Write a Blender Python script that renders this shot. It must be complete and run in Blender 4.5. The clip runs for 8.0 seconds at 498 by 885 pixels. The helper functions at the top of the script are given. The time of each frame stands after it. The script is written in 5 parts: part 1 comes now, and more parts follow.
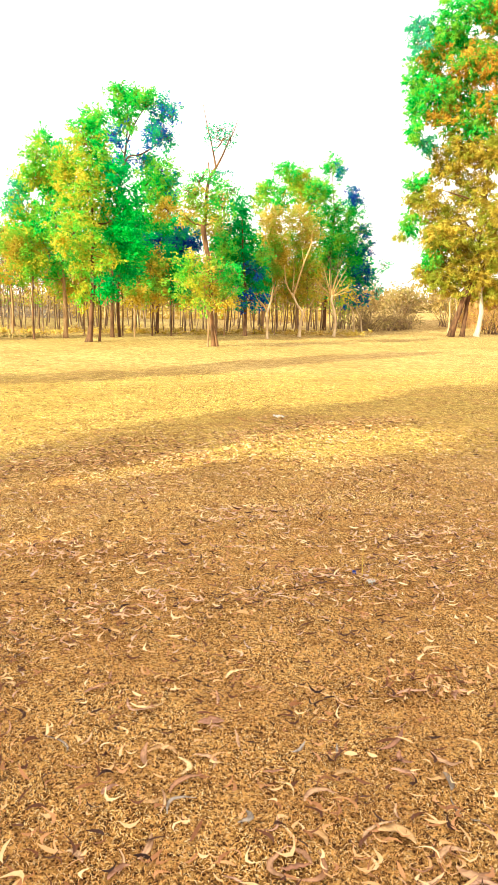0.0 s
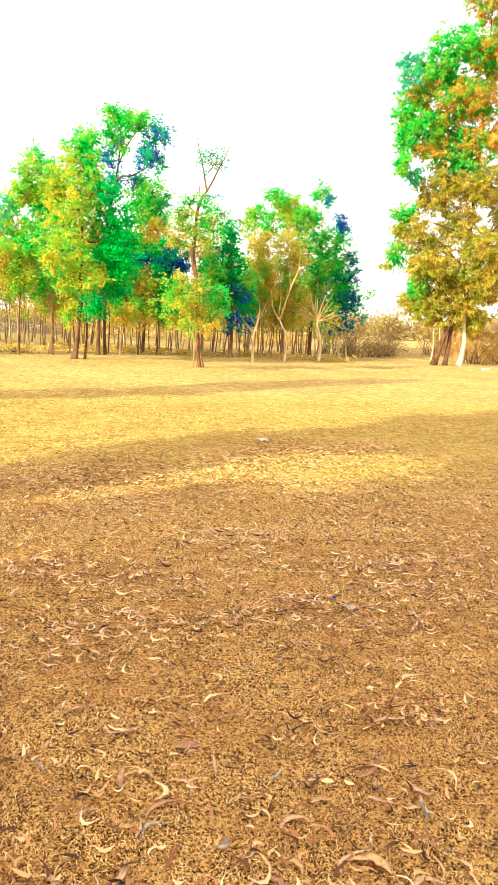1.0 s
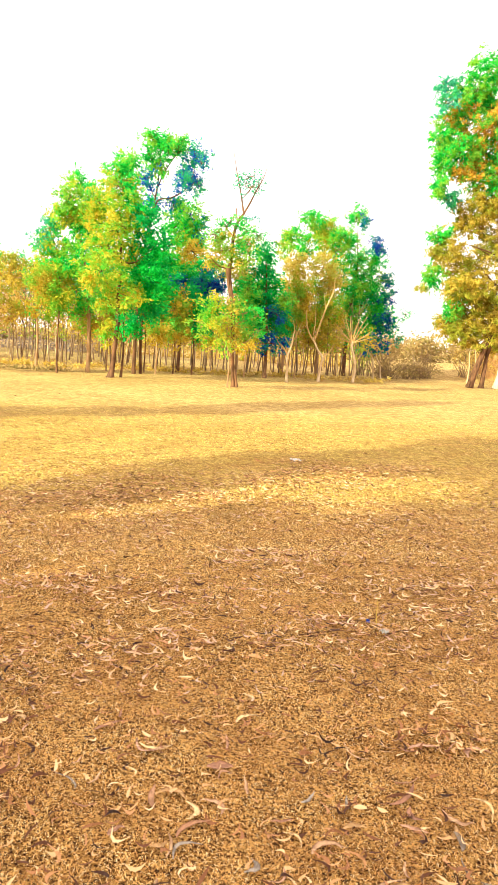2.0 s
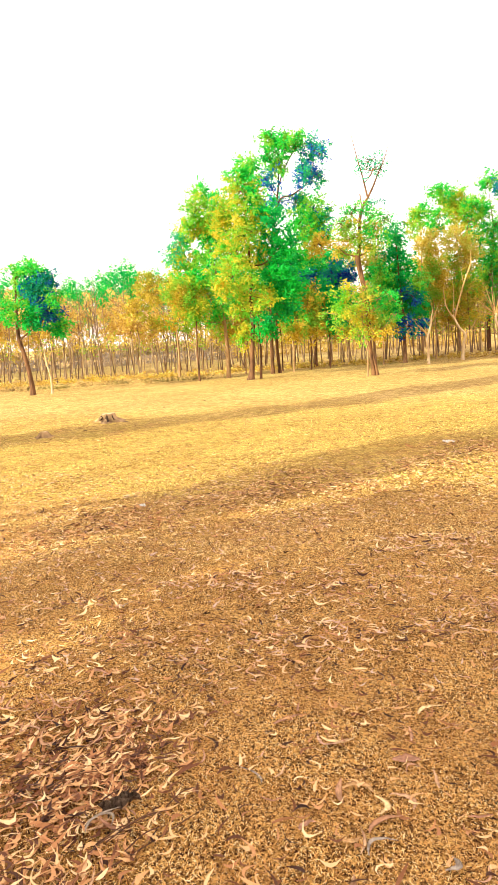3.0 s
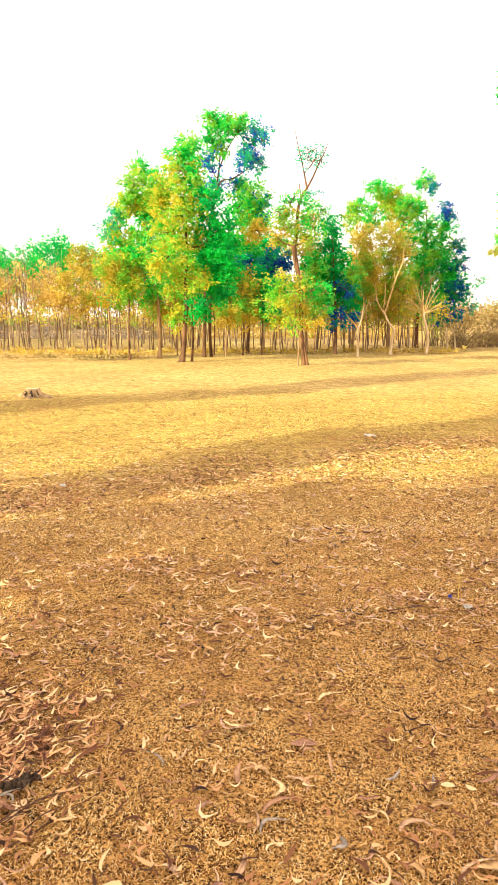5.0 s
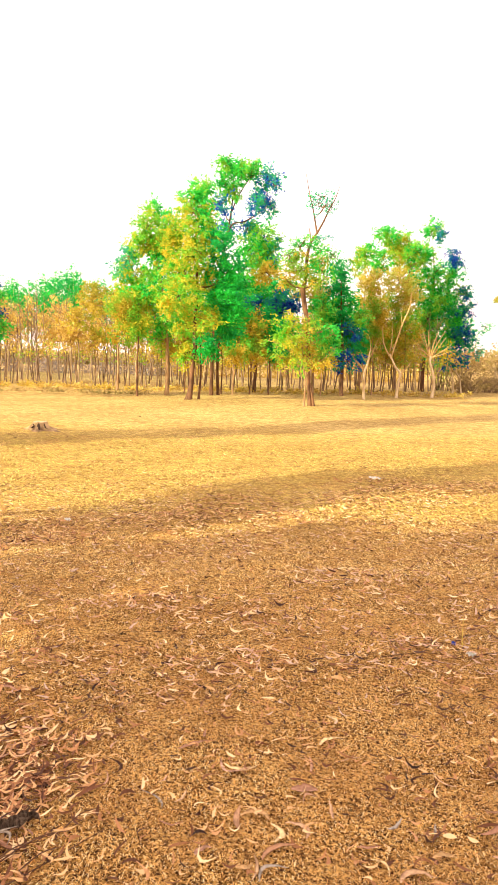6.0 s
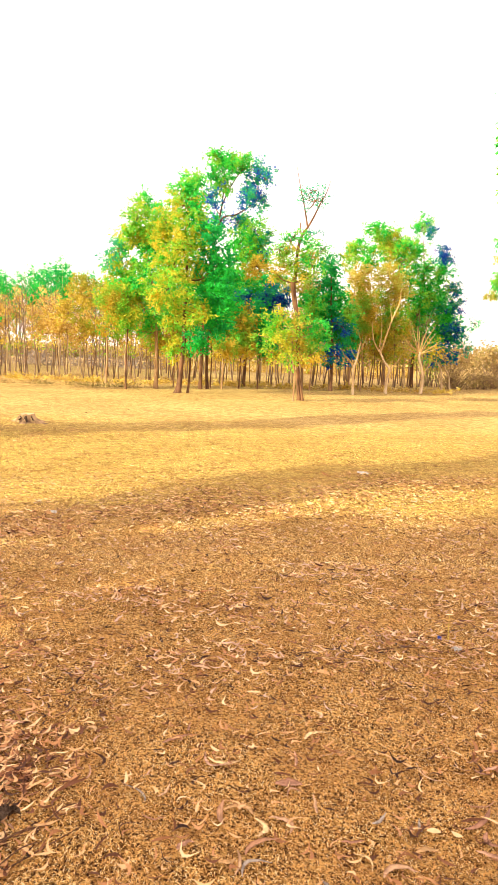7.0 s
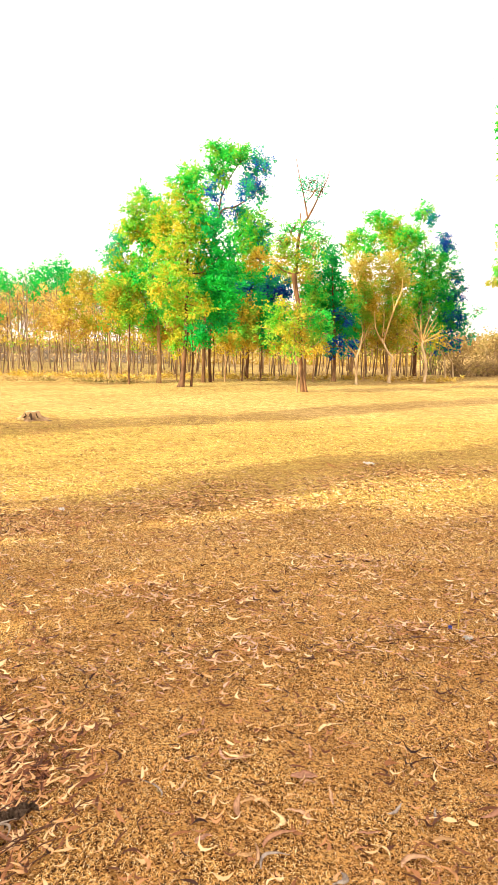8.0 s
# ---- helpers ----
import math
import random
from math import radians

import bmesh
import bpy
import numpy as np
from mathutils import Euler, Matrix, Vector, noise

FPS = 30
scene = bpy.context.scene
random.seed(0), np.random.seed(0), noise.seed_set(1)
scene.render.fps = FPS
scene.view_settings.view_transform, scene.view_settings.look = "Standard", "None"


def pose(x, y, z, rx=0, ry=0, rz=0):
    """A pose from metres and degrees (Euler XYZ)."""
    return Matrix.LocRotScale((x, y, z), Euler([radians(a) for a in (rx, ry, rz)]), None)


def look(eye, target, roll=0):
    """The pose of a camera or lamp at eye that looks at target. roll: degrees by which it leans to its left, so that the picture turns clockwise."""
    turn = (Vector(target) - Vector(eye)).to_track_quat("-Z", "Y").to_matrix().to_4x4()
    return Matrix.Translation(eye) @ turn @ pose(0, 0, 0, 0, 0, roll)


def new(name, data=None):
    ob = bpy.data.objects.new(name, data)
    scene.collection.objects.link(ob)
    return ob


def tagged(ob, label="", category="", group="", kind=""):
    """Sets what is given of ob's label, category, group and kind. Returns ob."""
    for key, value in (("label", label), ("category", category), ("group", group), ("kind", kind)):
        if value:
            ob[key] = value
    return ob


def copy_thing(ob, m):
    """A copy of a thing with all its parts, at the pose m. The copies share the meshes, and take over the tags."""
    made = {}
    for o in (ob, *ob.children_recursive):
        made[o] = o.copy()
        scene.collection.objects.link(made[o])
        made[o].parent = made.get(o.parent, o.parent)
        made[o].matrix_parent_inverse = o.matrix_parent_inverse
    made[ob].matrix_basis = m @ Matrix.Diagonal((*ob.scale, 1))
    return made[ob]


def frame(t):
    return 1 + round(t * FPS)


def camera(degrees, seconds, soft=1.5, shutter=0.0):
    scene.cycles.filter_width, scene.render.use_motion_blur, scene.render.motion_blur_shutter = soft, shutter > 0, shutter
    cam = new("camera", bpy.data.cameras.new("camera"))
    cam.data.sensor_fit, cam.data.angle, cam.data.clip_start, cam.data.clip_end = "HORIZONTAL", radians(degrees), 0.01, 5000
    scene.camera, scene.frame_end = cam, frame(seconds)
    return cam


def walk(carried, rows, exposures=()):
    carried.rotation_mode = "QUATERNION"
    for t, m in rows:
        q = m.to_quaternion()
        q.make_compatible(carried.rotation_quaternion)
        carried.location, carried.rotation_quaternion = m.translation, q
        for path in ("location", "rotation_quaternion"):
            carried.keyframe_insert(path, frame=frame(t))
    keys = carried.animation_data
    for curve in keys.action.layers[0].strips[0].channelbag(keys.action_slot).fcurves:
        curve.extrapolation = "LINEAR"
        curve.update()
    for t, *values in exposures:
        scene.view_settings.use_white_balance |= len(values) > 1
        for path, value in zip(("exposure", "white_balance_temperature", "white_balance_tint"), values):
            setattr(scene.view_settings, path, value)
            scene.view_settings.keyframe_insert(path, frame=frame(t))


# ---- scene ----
cam = camera(38.0, 8.0, soft=0.35)
PATH = [
    (0, (0.053, -0.001, 1.548), (0.319, 1.943, 1.157), 1.0),
    (0.5, (0.041, -0.016, 1.557), (0.338, 1.926, 1.184), 1.9),
    (1, (0.034, -0.027, 1.567), (0.348, 1.92, 1.236), 2.9),
    (1.2, (0.02, -0.028, 1.561), (0.314, 1.924, 1.244), 3.3),
    (2.3, (0.018, -0.04, 1.569), (0.17, 1.935, 1.29), 2.7),
    (2.4, (0.014, -0.043, 1.574), (0.096, 1.935, 1.291), 1.5),
    (2.5, (-0.001, -0.011, 1.555), (-0.001, 1.969, 1.27), -0.0),
    (2.7, (-0.005, 0.006, 1.549), (-0.112, 1.983, 1.268), -3.2),
    (3, (-0.006, 0.027, 1.522), (-0.182, 1.998, 1.231), -3.9),
    (3.5, (0.042, 0.038, 1.521), (0.018, 2.012, 1.199), -3.0),
    (4, (0.064, 0.048, 1.517), (0.062, 2.017, 1.162), -2.9),
    (4.5, (0.066, 0.013, 1.538), (0.121, 1.978, 1.167), -1.8),
    (4.7, (0.048, 0.002, 1.548), (0.092, 1.968, 1.183), -1.1),
    (5.8, (0.022, -0.058, 1.583), (0.029, 1.926, 1.329), 1.3),
    (6, (0.015, -0.053, 1.575), (0.023, 1.932, 1.337), 1.5),
    (6.5, (0.014, -0.033, 1.559), (0.021, 1.953, 1.323), 1.9),
    (7, (0.023, -0.028, 1.563), (0.062, 1.955, 1.311), 2.1),
    (7.5, (0.024, -0.029, 1.559), (0.077, 1.953, 1.297), 2.2),
    (8, (0.008, -0.029, 1.574), (0.036, 1.952, 1.3), 0.8),
]
walk(cam, [(t, look(eye, target, roll)) for t, eye, target, roll in PATH], [(0, 1.0, 6330, 1), (1.2, 1.01, 6320, 0), (2.5, 0.94, 6540, 9), (3.5, 0.89, 6490, 6), (4.5, 0.94, 6400, 3), (6, 0.86, 6720, 14), (7, 0.87, 6720, 14), (8, 0.94, 6600, 9)])
# ---- light ----
SUN_EL, SUN_AZ = 24.0, (-0.82, -0.57)          # height in degrees; way to the sun on the plan
world = bpy.data.worlds.new("hazy_sky")
scene.world = world
world.use_nodes = True
wn, wl = world.node_tree.nodes, world.node_tree.links
sky = wn.new("ShaderNodeTexSky")
sky.sky_type, sky.sun_disc = "NISHITA", False
sky.sun_elevation = radians(SUN_EL)
sky.sun_rotation = math.atan2(SUN_AZ[0], SUN_AZ[1])
sky.dust_density, sky.air_density, sky.ozone_density = 4.0, 1.0, 1.0
haze = wn.new("ShaderNodeMix")                  # a white haze all over the sky
haze.data_type = "RGBA"
haze.inputs[0].default_value = 0.6
haze.inputs[7].default_value = (10.1, 8.4, 7.3, 1)
wl.new(sky.outputs[0], haze.inputs[6])
wl.new(haze.outputs[2], wn["Background"].inputs[0])
wn["Background"].inputs[1].default_value = 0.15

sun = new("sun", bpy.data.lights.new("sun", "SUN"))
sun.data.energy, sun.data.angle, sun.data.color = 4.4, radians(0.6), (0.98, 0.97, 0.64)
sun.matrix_world = look((SUN_AZ[0] * 60, SUN_AZ[1] * 60, 60 * math.tan(radians(SUN_EL))), (0, 0, 0))


# ---- materials ----
def ramp(nodes, stops):
    r = nodes.new("ShaderNodeValToRGB")
    while len(r.color_ramp.elements) < len(stops):
        r.color_ramp.elements.new(0.5)
    for e, (p, c) in zip(r.color_ramp.elements, stops):
        e.position, e.color = p, (*c, 1)
    return r


def base_material(name, rough=0.8):
    m = bpy.data.materials.new(name)
    m.use_nodes = True
    n, l = m.node_tree.nodes, m.node_tree.links
    b = n["Principled BSDF"]
    b.inputs["Roughness"].default_value = rough
    b.inputs["Specular IOR Level"].default_value = 0.25
    return m, n, l, b


def noise_node(n, l, scale, detail=4.0, coords="Object", stretch=None, rough=0.55):
    tc = n.new("ShaderNodeTexCoord")
    t = n.new("ShaderNodeTexNoise")
    t.inputs["Scale"].default_value, t.inputs["Detail"].default_value = scale, detail
    t.inputs["Roughness"].default_value = rough
    if stretch:
        mp = n.new("ShaderNodeMapping")
        mp.inputs["Scale"].default_value = stretch
        l.new(tc.outputs[coords], mp.inputs[0])
        l.new(mp.outputs[0], t.inputs["Vector"])
    else:
        l.new(tc.outputs[coords], t.inputs["Vector"])
    return t


def mix(n, l, a, b, fac, kind="MIX"):
    m = n.new("ShaderNodeMix")
    m.data_type, m.blend_type = "RGBA", kind
    for sock, v in ((m.inputs[6], a), (m.inputs[7], b), (m.inputs[0], fac)):
        if hasattr(v, "is_linked"):
            l.new(v, sock)
        elif isinstance(v, tuple):
            sock.default_value = (*v, 1)
        else:
            sock.default_value = v
    return m.outputs[2]


def bump(n, l, b, height, strength, distance):
    k = n.new("ShaderNodeBump")
    k.inputs["Strength"].default_value, k.inputs["Distance"].default_value = strength, distance
    l.new(height, k.inputs["Height"])
    l.new(k.outputs[0], b.inputs["Normal"])


def leaf_material(name, colours, patch, amount=0.5, through_light=0.45, patch_scale=0.9):
    """Leaves: sprays take their colour from a row of colours, each leaf a little off; patches of another tint run through the crown."""
    m, n, l, b = base_material(name, 0.5)
    geo = n.new("ShaderNodeNewGeometry")
    spray = noise_node(n, l, 3.0, 3.0, rough=0.6)
    wide = n.new("ShaderNodeMapRange")
    wide.inputs[1].default_value, wide.inputs[2].default_value = 0.33, 0.67
    l.new(spray.outputs[0], wide.inputs[0])
    pick = n.new("ShaderNodeMix")
    pick.inputs[0].default_value = 0.32
    l.new(wide.outputs[0], pick.inputs[2])
    l.new(geo.outputs["Random Per Island"], pick.inputs[3])
    r = ramp(n, [(0.12 + 0.76 * i / (len(colours) - 1), c) for i, c in enumerate(colours)])
    l.new(pick.outputs[0], r.inputs[0])
    t = noise_node(n, l, patch_scale, 3.0)
    k = ramp(n, [(0.49, (0, 0, 0)), (0.56, (amount, amount, amount))])
    l.new(t.outputs[0], k.inputs[0])
    c = mix(n, l, r.outputs[0], patch, k.outputs[0])
    l.new(c, b.inputs["Base Color"])
    tr = n.new("ShaderNodeBsdfTranslucent")
    l.new(c, tr.inputs[0])
    s = n.new("ShaderNodeMixShader")
    s.inputs[0].default_value = through_light
    l.new(b.outputs[0], s.inputs[1])
    l.new(tr.outputs[0], s.inputs[2])
    l.new(s.outputs[0], n["Material Output"].inputs[0])
    return m


def bark_material(name, dark, light, fissure=14.0):
    m, n, l, b = base_material(name, 0.85)
    t = noise_node(n, l, fissure, 6.0, stretch=(1, 1, 0.22))
    u = noise_node(n, l, 1.7, 3.0)
    r = ramp(n, [(0.3, dark), (0.62, light)])
    l.new(t.outputs[0], r.inputs[0])
    c = mix(n, l, r.outputs[0], tuple(0.6 * v for v in dark), u.outputs[0])
    l.new(mix(n, l, r.outputs[0], c, 0.6), b.inputs["Base Color"])
    bump(n, l, b, t.outputs[0], 0.7, 0.03)
    return m


def straw_material(name, colours, rough=0.75, patch=None):
    m, n, l, b = base_material(name, rough)
    geo = n.new("ShaderNodeNewGeometry")
    r = ramp(n, [(i / (len(colours) - 1), c) for i, c in enumerate(colours)])
    l.new(geo.outputs["Random Per Island"], r.inputs[0])
    out = r.outputs[0]
    if patch:
        t = noise_node(n, l, patch[1], 3.0)
        k = ramp(n, [(0.42, (0, 0, 0)), (0.6, (patch[2],) * 3)])
        l.new(t.outputs[0], k.inputs[0])
        out = mix(n, l, out, patch[0], k.outputs[0])
    l.new(out, b.inputs["Base Color"])
    return m


def litter_material(name, pale, dark):
    """One fallen leaf: tint by object, pale rib, browner edges that also carry painted edge shade, blotches and grain
    along it.
    """
    m, n, l, b = base_material(name, 0.55)
    info = n.new("ShaderNodeObjectInfo")
    r = ramp(n, [(0, dark), (0.45, tuple(0.5 * (p + d) for p, d in zip(pale, dark))), (1, pale)])
    l.new(info.outputs["Random"], r.inputs[0])
    t = noise_node(n, l, 45.0, 4.0, stretch=(0.5, 1.6, 1))
    k = ramp(n, [(0.42, (0, 0, 0)), (0.62, (0.8, 0.8, 0.8))])
    l.new(t.outputs[0], k.inputs[0])
    c = mix(n, l, r.outputs[0], tuple(0.55 * v for v in dark), k.outputs[0])
    rim = n.new("ShaderNodeAttribute")
    rim.attribute_name = "rim"
    e = ramp(n, [(0.0, (1.0, 1.0, 1.0)), (0.55, (0.95, 0.93, 0.9)), (0.97, (0.55, 0.46, 0.40))])
    l.new(rim.outputs["Fac"], e.inputs[0])
    l.new(mix(n, l, c, e.outputs[0], 0.9, "MULTIPLY"), b.inputs["Base Color"])
    bump(n, l, b, t.outputs[0], 0.5, 0.002)
    return m


def ground_material():
    m, n, l, b = base_material("dry_ground", 0.95)
    big = noise_node(n, l, 0.35, 4.0)
    mid = noise_node(n, l, 2.2, 5.0)
    fine = noise_node(n, l, 70.0, 5.0, rough=0.75)
    # darkest stops below stand in for shaded gaps between the blades
    straw = ramp(n, [(0.41, (0.10, 0.03, 0.006)), (0.49, (0.58, 0.38, 0.075)), (0.57, (0.91, 0.74, 0.22))])
    l.new(fine.outputs[0], straw.inputs[0])
    soil = ramp(n, [(0.42, (0.07, 0.026, 0.010)), (0.49, (0.64, 0.32, 0.095)), (0.56, (1.0, 0.60, 0.19))])
    l.new(fine.outputs[0], soil.inputs[0])
    k = ramp(n, [(0.46, (0, 0, 0)), (0.64, (0.75, 0.75, 0.75))])
    l.new(mid.outputs[0], k.inputs[0])
    c = mix(n, l, straw.outputs[0], soil.outputs[0], k.outputs[0])
    tc = n.new("ShaderNodeTexCoord")               # thin grass on the near side; the shade's orange also put into its soil
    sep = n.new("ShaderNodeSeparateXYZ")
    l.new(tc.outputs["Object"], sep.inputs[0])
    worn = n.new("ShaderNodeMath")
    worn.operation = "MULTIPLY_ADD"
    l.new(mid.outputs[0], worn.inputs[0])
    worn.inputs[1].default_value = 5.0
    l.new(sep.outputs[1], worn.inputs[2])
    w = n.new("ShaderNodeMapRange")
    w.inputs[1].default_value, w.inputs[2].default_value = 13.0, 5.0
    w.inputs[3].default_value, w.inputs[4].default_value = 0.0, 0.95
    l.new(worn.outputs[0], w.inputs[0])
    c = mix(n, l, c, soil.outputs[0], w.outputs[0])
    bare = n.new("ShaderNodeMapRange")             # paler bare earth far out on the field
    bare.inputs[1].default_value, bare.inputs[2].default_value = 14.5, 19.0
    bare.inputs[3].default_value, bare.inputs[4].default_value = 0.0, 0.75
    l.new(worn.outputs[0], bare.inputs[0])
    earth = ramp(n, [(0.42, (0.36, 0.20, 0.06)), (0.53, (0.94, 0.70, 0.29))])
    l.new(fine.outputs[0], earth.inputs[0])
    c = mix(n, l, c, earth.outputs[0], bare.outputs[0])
    g = ramp(n, [(0.4, (0.82, 0.78, 0.7)), (0.65, (1.0, 1.0, 1.0))])
    l.new(big.outputs[0], g.inputs[0])
    tuft = noise_node(n, l, 13.0, 4.0, rough=0.65)
    h = ramp(n, [(0.4, (0.55, 0.48, 0.40)), (0.52, (1.0, 1.0, 1.0))])
    l.new(tuft.outputs[0], h.inputs[0])
    c = mix(n, l, c, h.outputs[0], 0.8, "MULTIPLY")
    sod = noise_node(n, l, 4.5, 3.0)
    e = ramp(n, [(0.44, (0.70, 0.62, 0.50)), (0.53, (1.0, 1.0, 1.0))])
    l.new(sod.outputs[0], e.inputs[0])
    c = mix(n, l, c, e.outputs[0], 0.75, "MULTIPLY")
    l.new(mix(n, l, c, g.outputs[0], 1.0, "MULTIPLY"), b.inputs["Base Color"])
    bump(n, l, b, fine.outputs[0], 0.9, 0.03)
    return m


GROUND = ground_material()
LEAF_GOLD = leaf_material("gold_green_leaves", [(0.08, 0.46, 0.04), (0.54, 0.54, 0.04), (0.92, 0.64, 0.08)], (0.04, 0.64, 0.06), 0.6, 0.52, 1.6)
LEAF_GREEN = leaf_material("green_leaves", [(0.008, 0.30, 0.05), (0.025, 0.62, 0.08), (0.16, 0.76, 0.10)], (0.56, 0.62, 0.05), 0.5, 0.52, 1.7)
# dark greens painted in for shaded crown sides; also the plain green far trees
LEAF_GREEN_AND_SHADE = leaf_material("emerald_leaves", [(0.005, 0.30, 0.05), (0.012, 0.55, 0.08), (0.04, 0.74, 0.10)], (0.006, 0.30, 0.22), 0.3, 0.55, 1.1)
LEAF_EMERALD = leaf_material("bright_emerald_leaves", [(0.015, 0.42, 0.06), (0.04, 0.74, 0.10), (0.22, 0.84, 0.12)], (0.015, 0.34, 0.40), 0.45, 0.62, 1.6)
# the indigo is shade painted as leaf colour, used where crowns lie dark
LEAF_SHADE_INDIGO = leaf_material("indigo_leaves", [(0.004, 0.04, 0.30), (0.008, 0.09, 0.50), (0.012, 0.34, 0.24)], (0.01, 0.44, 0.10), 0.7, 0.5, 1.6)
# blues stand for shaded leaves; the patches keep the leaf green
LEAF_SHADE_BLUE = leaf_material("blue_green_leaves", [(0.006, 0.05, 0.46), (0.012, 0.15, 0.60), (0.04, 0.52, 0.22)], (0.04, 0.62, 0.12), 0.75, 0.45, 1.3)
LEAF_TEAL = leaf_material("sea_green_leaves", [(0.03, 0.24, 0.26), (0.06, 0.46, 0.28), (0.14, 0.62, 0.36)], (0.05, 0.60, 0.12), 0.6, 0.45, 1.2)
LEAF_BROWN = leaf_material("dry_golden_leaves", [(0.34, 0.19, 0.04), (0.64, 0.44, 0.10), (0.88, 0.71, 0.28)], (0.64, 0.48, 0.06), 0.5, 0.42, 0.5)
LEAF_HAZE = leaf_material("grey_brush", [(0.20, 0.14, 0.13), (0.36, 0.29, 0.27), (0.52, 0.45, 0.43)], (0.38, 0.26, 0.17), 0.5, 0.2)
LEAF_SCRUB = leaf_material("olive_scrub_leaves", [(0.24, 0.16, 0.06), (0.42, 0.29, 0.11), (0.60, 0.42, 0.19)], (0.26, 0.28, 0.06), 0.4, 0.3)
LEAF_OCHRE = leaf_material("ochre_leaves", [(0.36, 0.25, 0.02), (0.66, 0.48, 0.05), (0.86, 0.65, 0.12)], (0.06, 0.52, 0.04), 0.65, 0.52, 1.3)
LEAF_AMBER = leaf_material("amber_leaves", [(0.46, 0.35, 0.05), (0.76, 0.60, 0.11), (0.95, 0.81, 0.26)], (0.34, 0.52, 0.05), 0.5, 0.6, 1.5)
LEAF_FLECK = leaf_material("orange_flecked_leaves", [(0.36, 0.18, 0.02), (0.72, 0.40, 0.05), (0.88, 0.60, 0.08)], (0.03, 0.52, 0.05), 0.9, 0.5, 1.7)
LEAF_OLIVE = leaf_material("olive_gold_leaves", [(0.28, 0.20, 0.03), (0.56, 0.42, 0.05), (0.84, 0.66, 0.14)], (0.20, 0.42, 0.03), 0.45, 0.5, 1.4)
BARK_BROWN = bark_material("brown_bark", (0.05, 0.022, 0.012), (0.27, 0.13, 0.065), 11.0)
BARK_RUSSET = bark_material("russet_bark", (0.05, 0.022, 0.012), (0.31, 0.15, 0.07), 10.0)
BARK_TAN = bark_material("tan_bark", (0.22, 0.11, 0.05), (0.55, 0.34, 0.18))
BARK_PALE = bark_material("pale_bark", (0.50, 0.32, 0.16), (0.86, 0.68, 0.44), 9.0)
BARK_LIMB = bark_material("golden_tan_bark", (0.36, 0.20, 0.07), (0.74, 0.50, 0.22), 12.0)
BARK_WHITE = bark_material("whitish_bark", (0.50, 0.40, 0.28), (0.74, 0.66, 0.52), 7.0)
BARK_GREY = bark_material("grey_pole_bark", (0.12, 0.07, 0.045), (0.46, 0.31, 0.20))
STUMP_WOOD = bark_material("split_stump_wood", (0.08, 0.035, 0.016), (0.66, 0.42, 0.21), 9.0)
# near-black colour for the shade inside the stump's splits
SPLIT_SHADE = bark_material("rotten_wood", (0.015, 0.008, 0.005), (0.07, 0.035, 0.02), 20.0)
BARK_SCRAP = bark_material("rough_bark_scrap", (0.04, 0.024, 0.016), (0.34, 0.22, 0.14), 110.0)
CUT_WOOD = bark_material("weathered_cut_wood", (0.40, 0.27, 0.14), (0.78, 0.60, 0.38), 20.0)
# the darkest blades of these two near grasses imitate shade under blades
GRASS = straw_material("dead_grass", [(0.02, 0.008, 0.003), (0.16, 0.065, 0.02), (0.82, 0.42, 0.115), (1.0, 0.58, 0.175), (1.0, 0.68, 0.265), (1.0, 0.79, 0.43)], 0.75, ((0.54, 0.23, 0.055), 2.2, 0.4))
THIN_GRASS = straw_material("thin_grass", [(0.03, 0.012, 0.005), (0.30, 0.14, 0.04), (0.84, 0.51, 0.15), (0.98, 0.67, 0.24), (1.0, 0.80, 0.40)], 0.75, ((0.54, 0.26, 0.06), 0.9, 0.4))
FIELD = straw_material("field_grass", [(0.12, 0.055, 0.01), (0.60, 0.40, 0.065), (0.86, 0.65, 0.13), (0.97, 0.78, 0.23)], 0.8, ((0.58, 0.35, 0.06), 0.6, 0.5))
FAR_FIELD = straw_material("far_field_grass", [(0.14, 0.06, 0.015), (0.70, 0.45, 0.11), (0.92, 0.66, 0.20), (0.98, 0.80, 0.32)], 0.8, ((0.68, 0.40, 0.10), 0.6, 0.5))
# near-black pieces in both litters stand for the shade between leaves
LITTER = straw_material("leaf_litter", [(0.025, 0.009, 0.005), (0.17, 0.065, 0.03), (0.58, 0.27, 0.12), (0.62, 0.44, 0.34), (0.82, 0.50, 0.24), (0.97, 0.72, 0.42)], 0.6)
RUST = straw_material("rust_leaf_litter", [(0.025, 0.008, 0.004), (0.18, 0.06, 0.022), (0.54, 0.24, 0.095), (0.78, 0.44, 0.19), (0.97, 0.70, 0.38)], 0.6)
LEAF_TAN = litter_material("tan_dead_leaf", (0.90, 0.60, 0.34), (0.50, 0.24, 0.12))
LEAF_YELLOW = litter_material("straw_yellow_dead_leaf", (0.98, 0.70, 0.35), (0.70, 0.40, 0.16))
LEAF_ROSE = litter_material("rose_brown_dead_leaf", (0.84, 0.50, 0.32), (0.44, 0.20, 0.11))
LEAF_ASH = litter_material("ash_grey_dead_leaf", (0.50, 0.42, 0.34), (0.28, 0.20, 0.14))
PAPER = base_material("white_paper", 0.6)[0]
PAPER.node_tree.nodes["Principled BSDF"].inputs["Base Color"].default_value = (0.85, 0.84, 0.80, 1)
BLUE = base_material("blue_plastic", 0.35)[0]
BLUE.node_tree.nodes["Principled BSDF"].inputs["Base Color"].default_value = (0.03, 0.10, 0.62, 1)


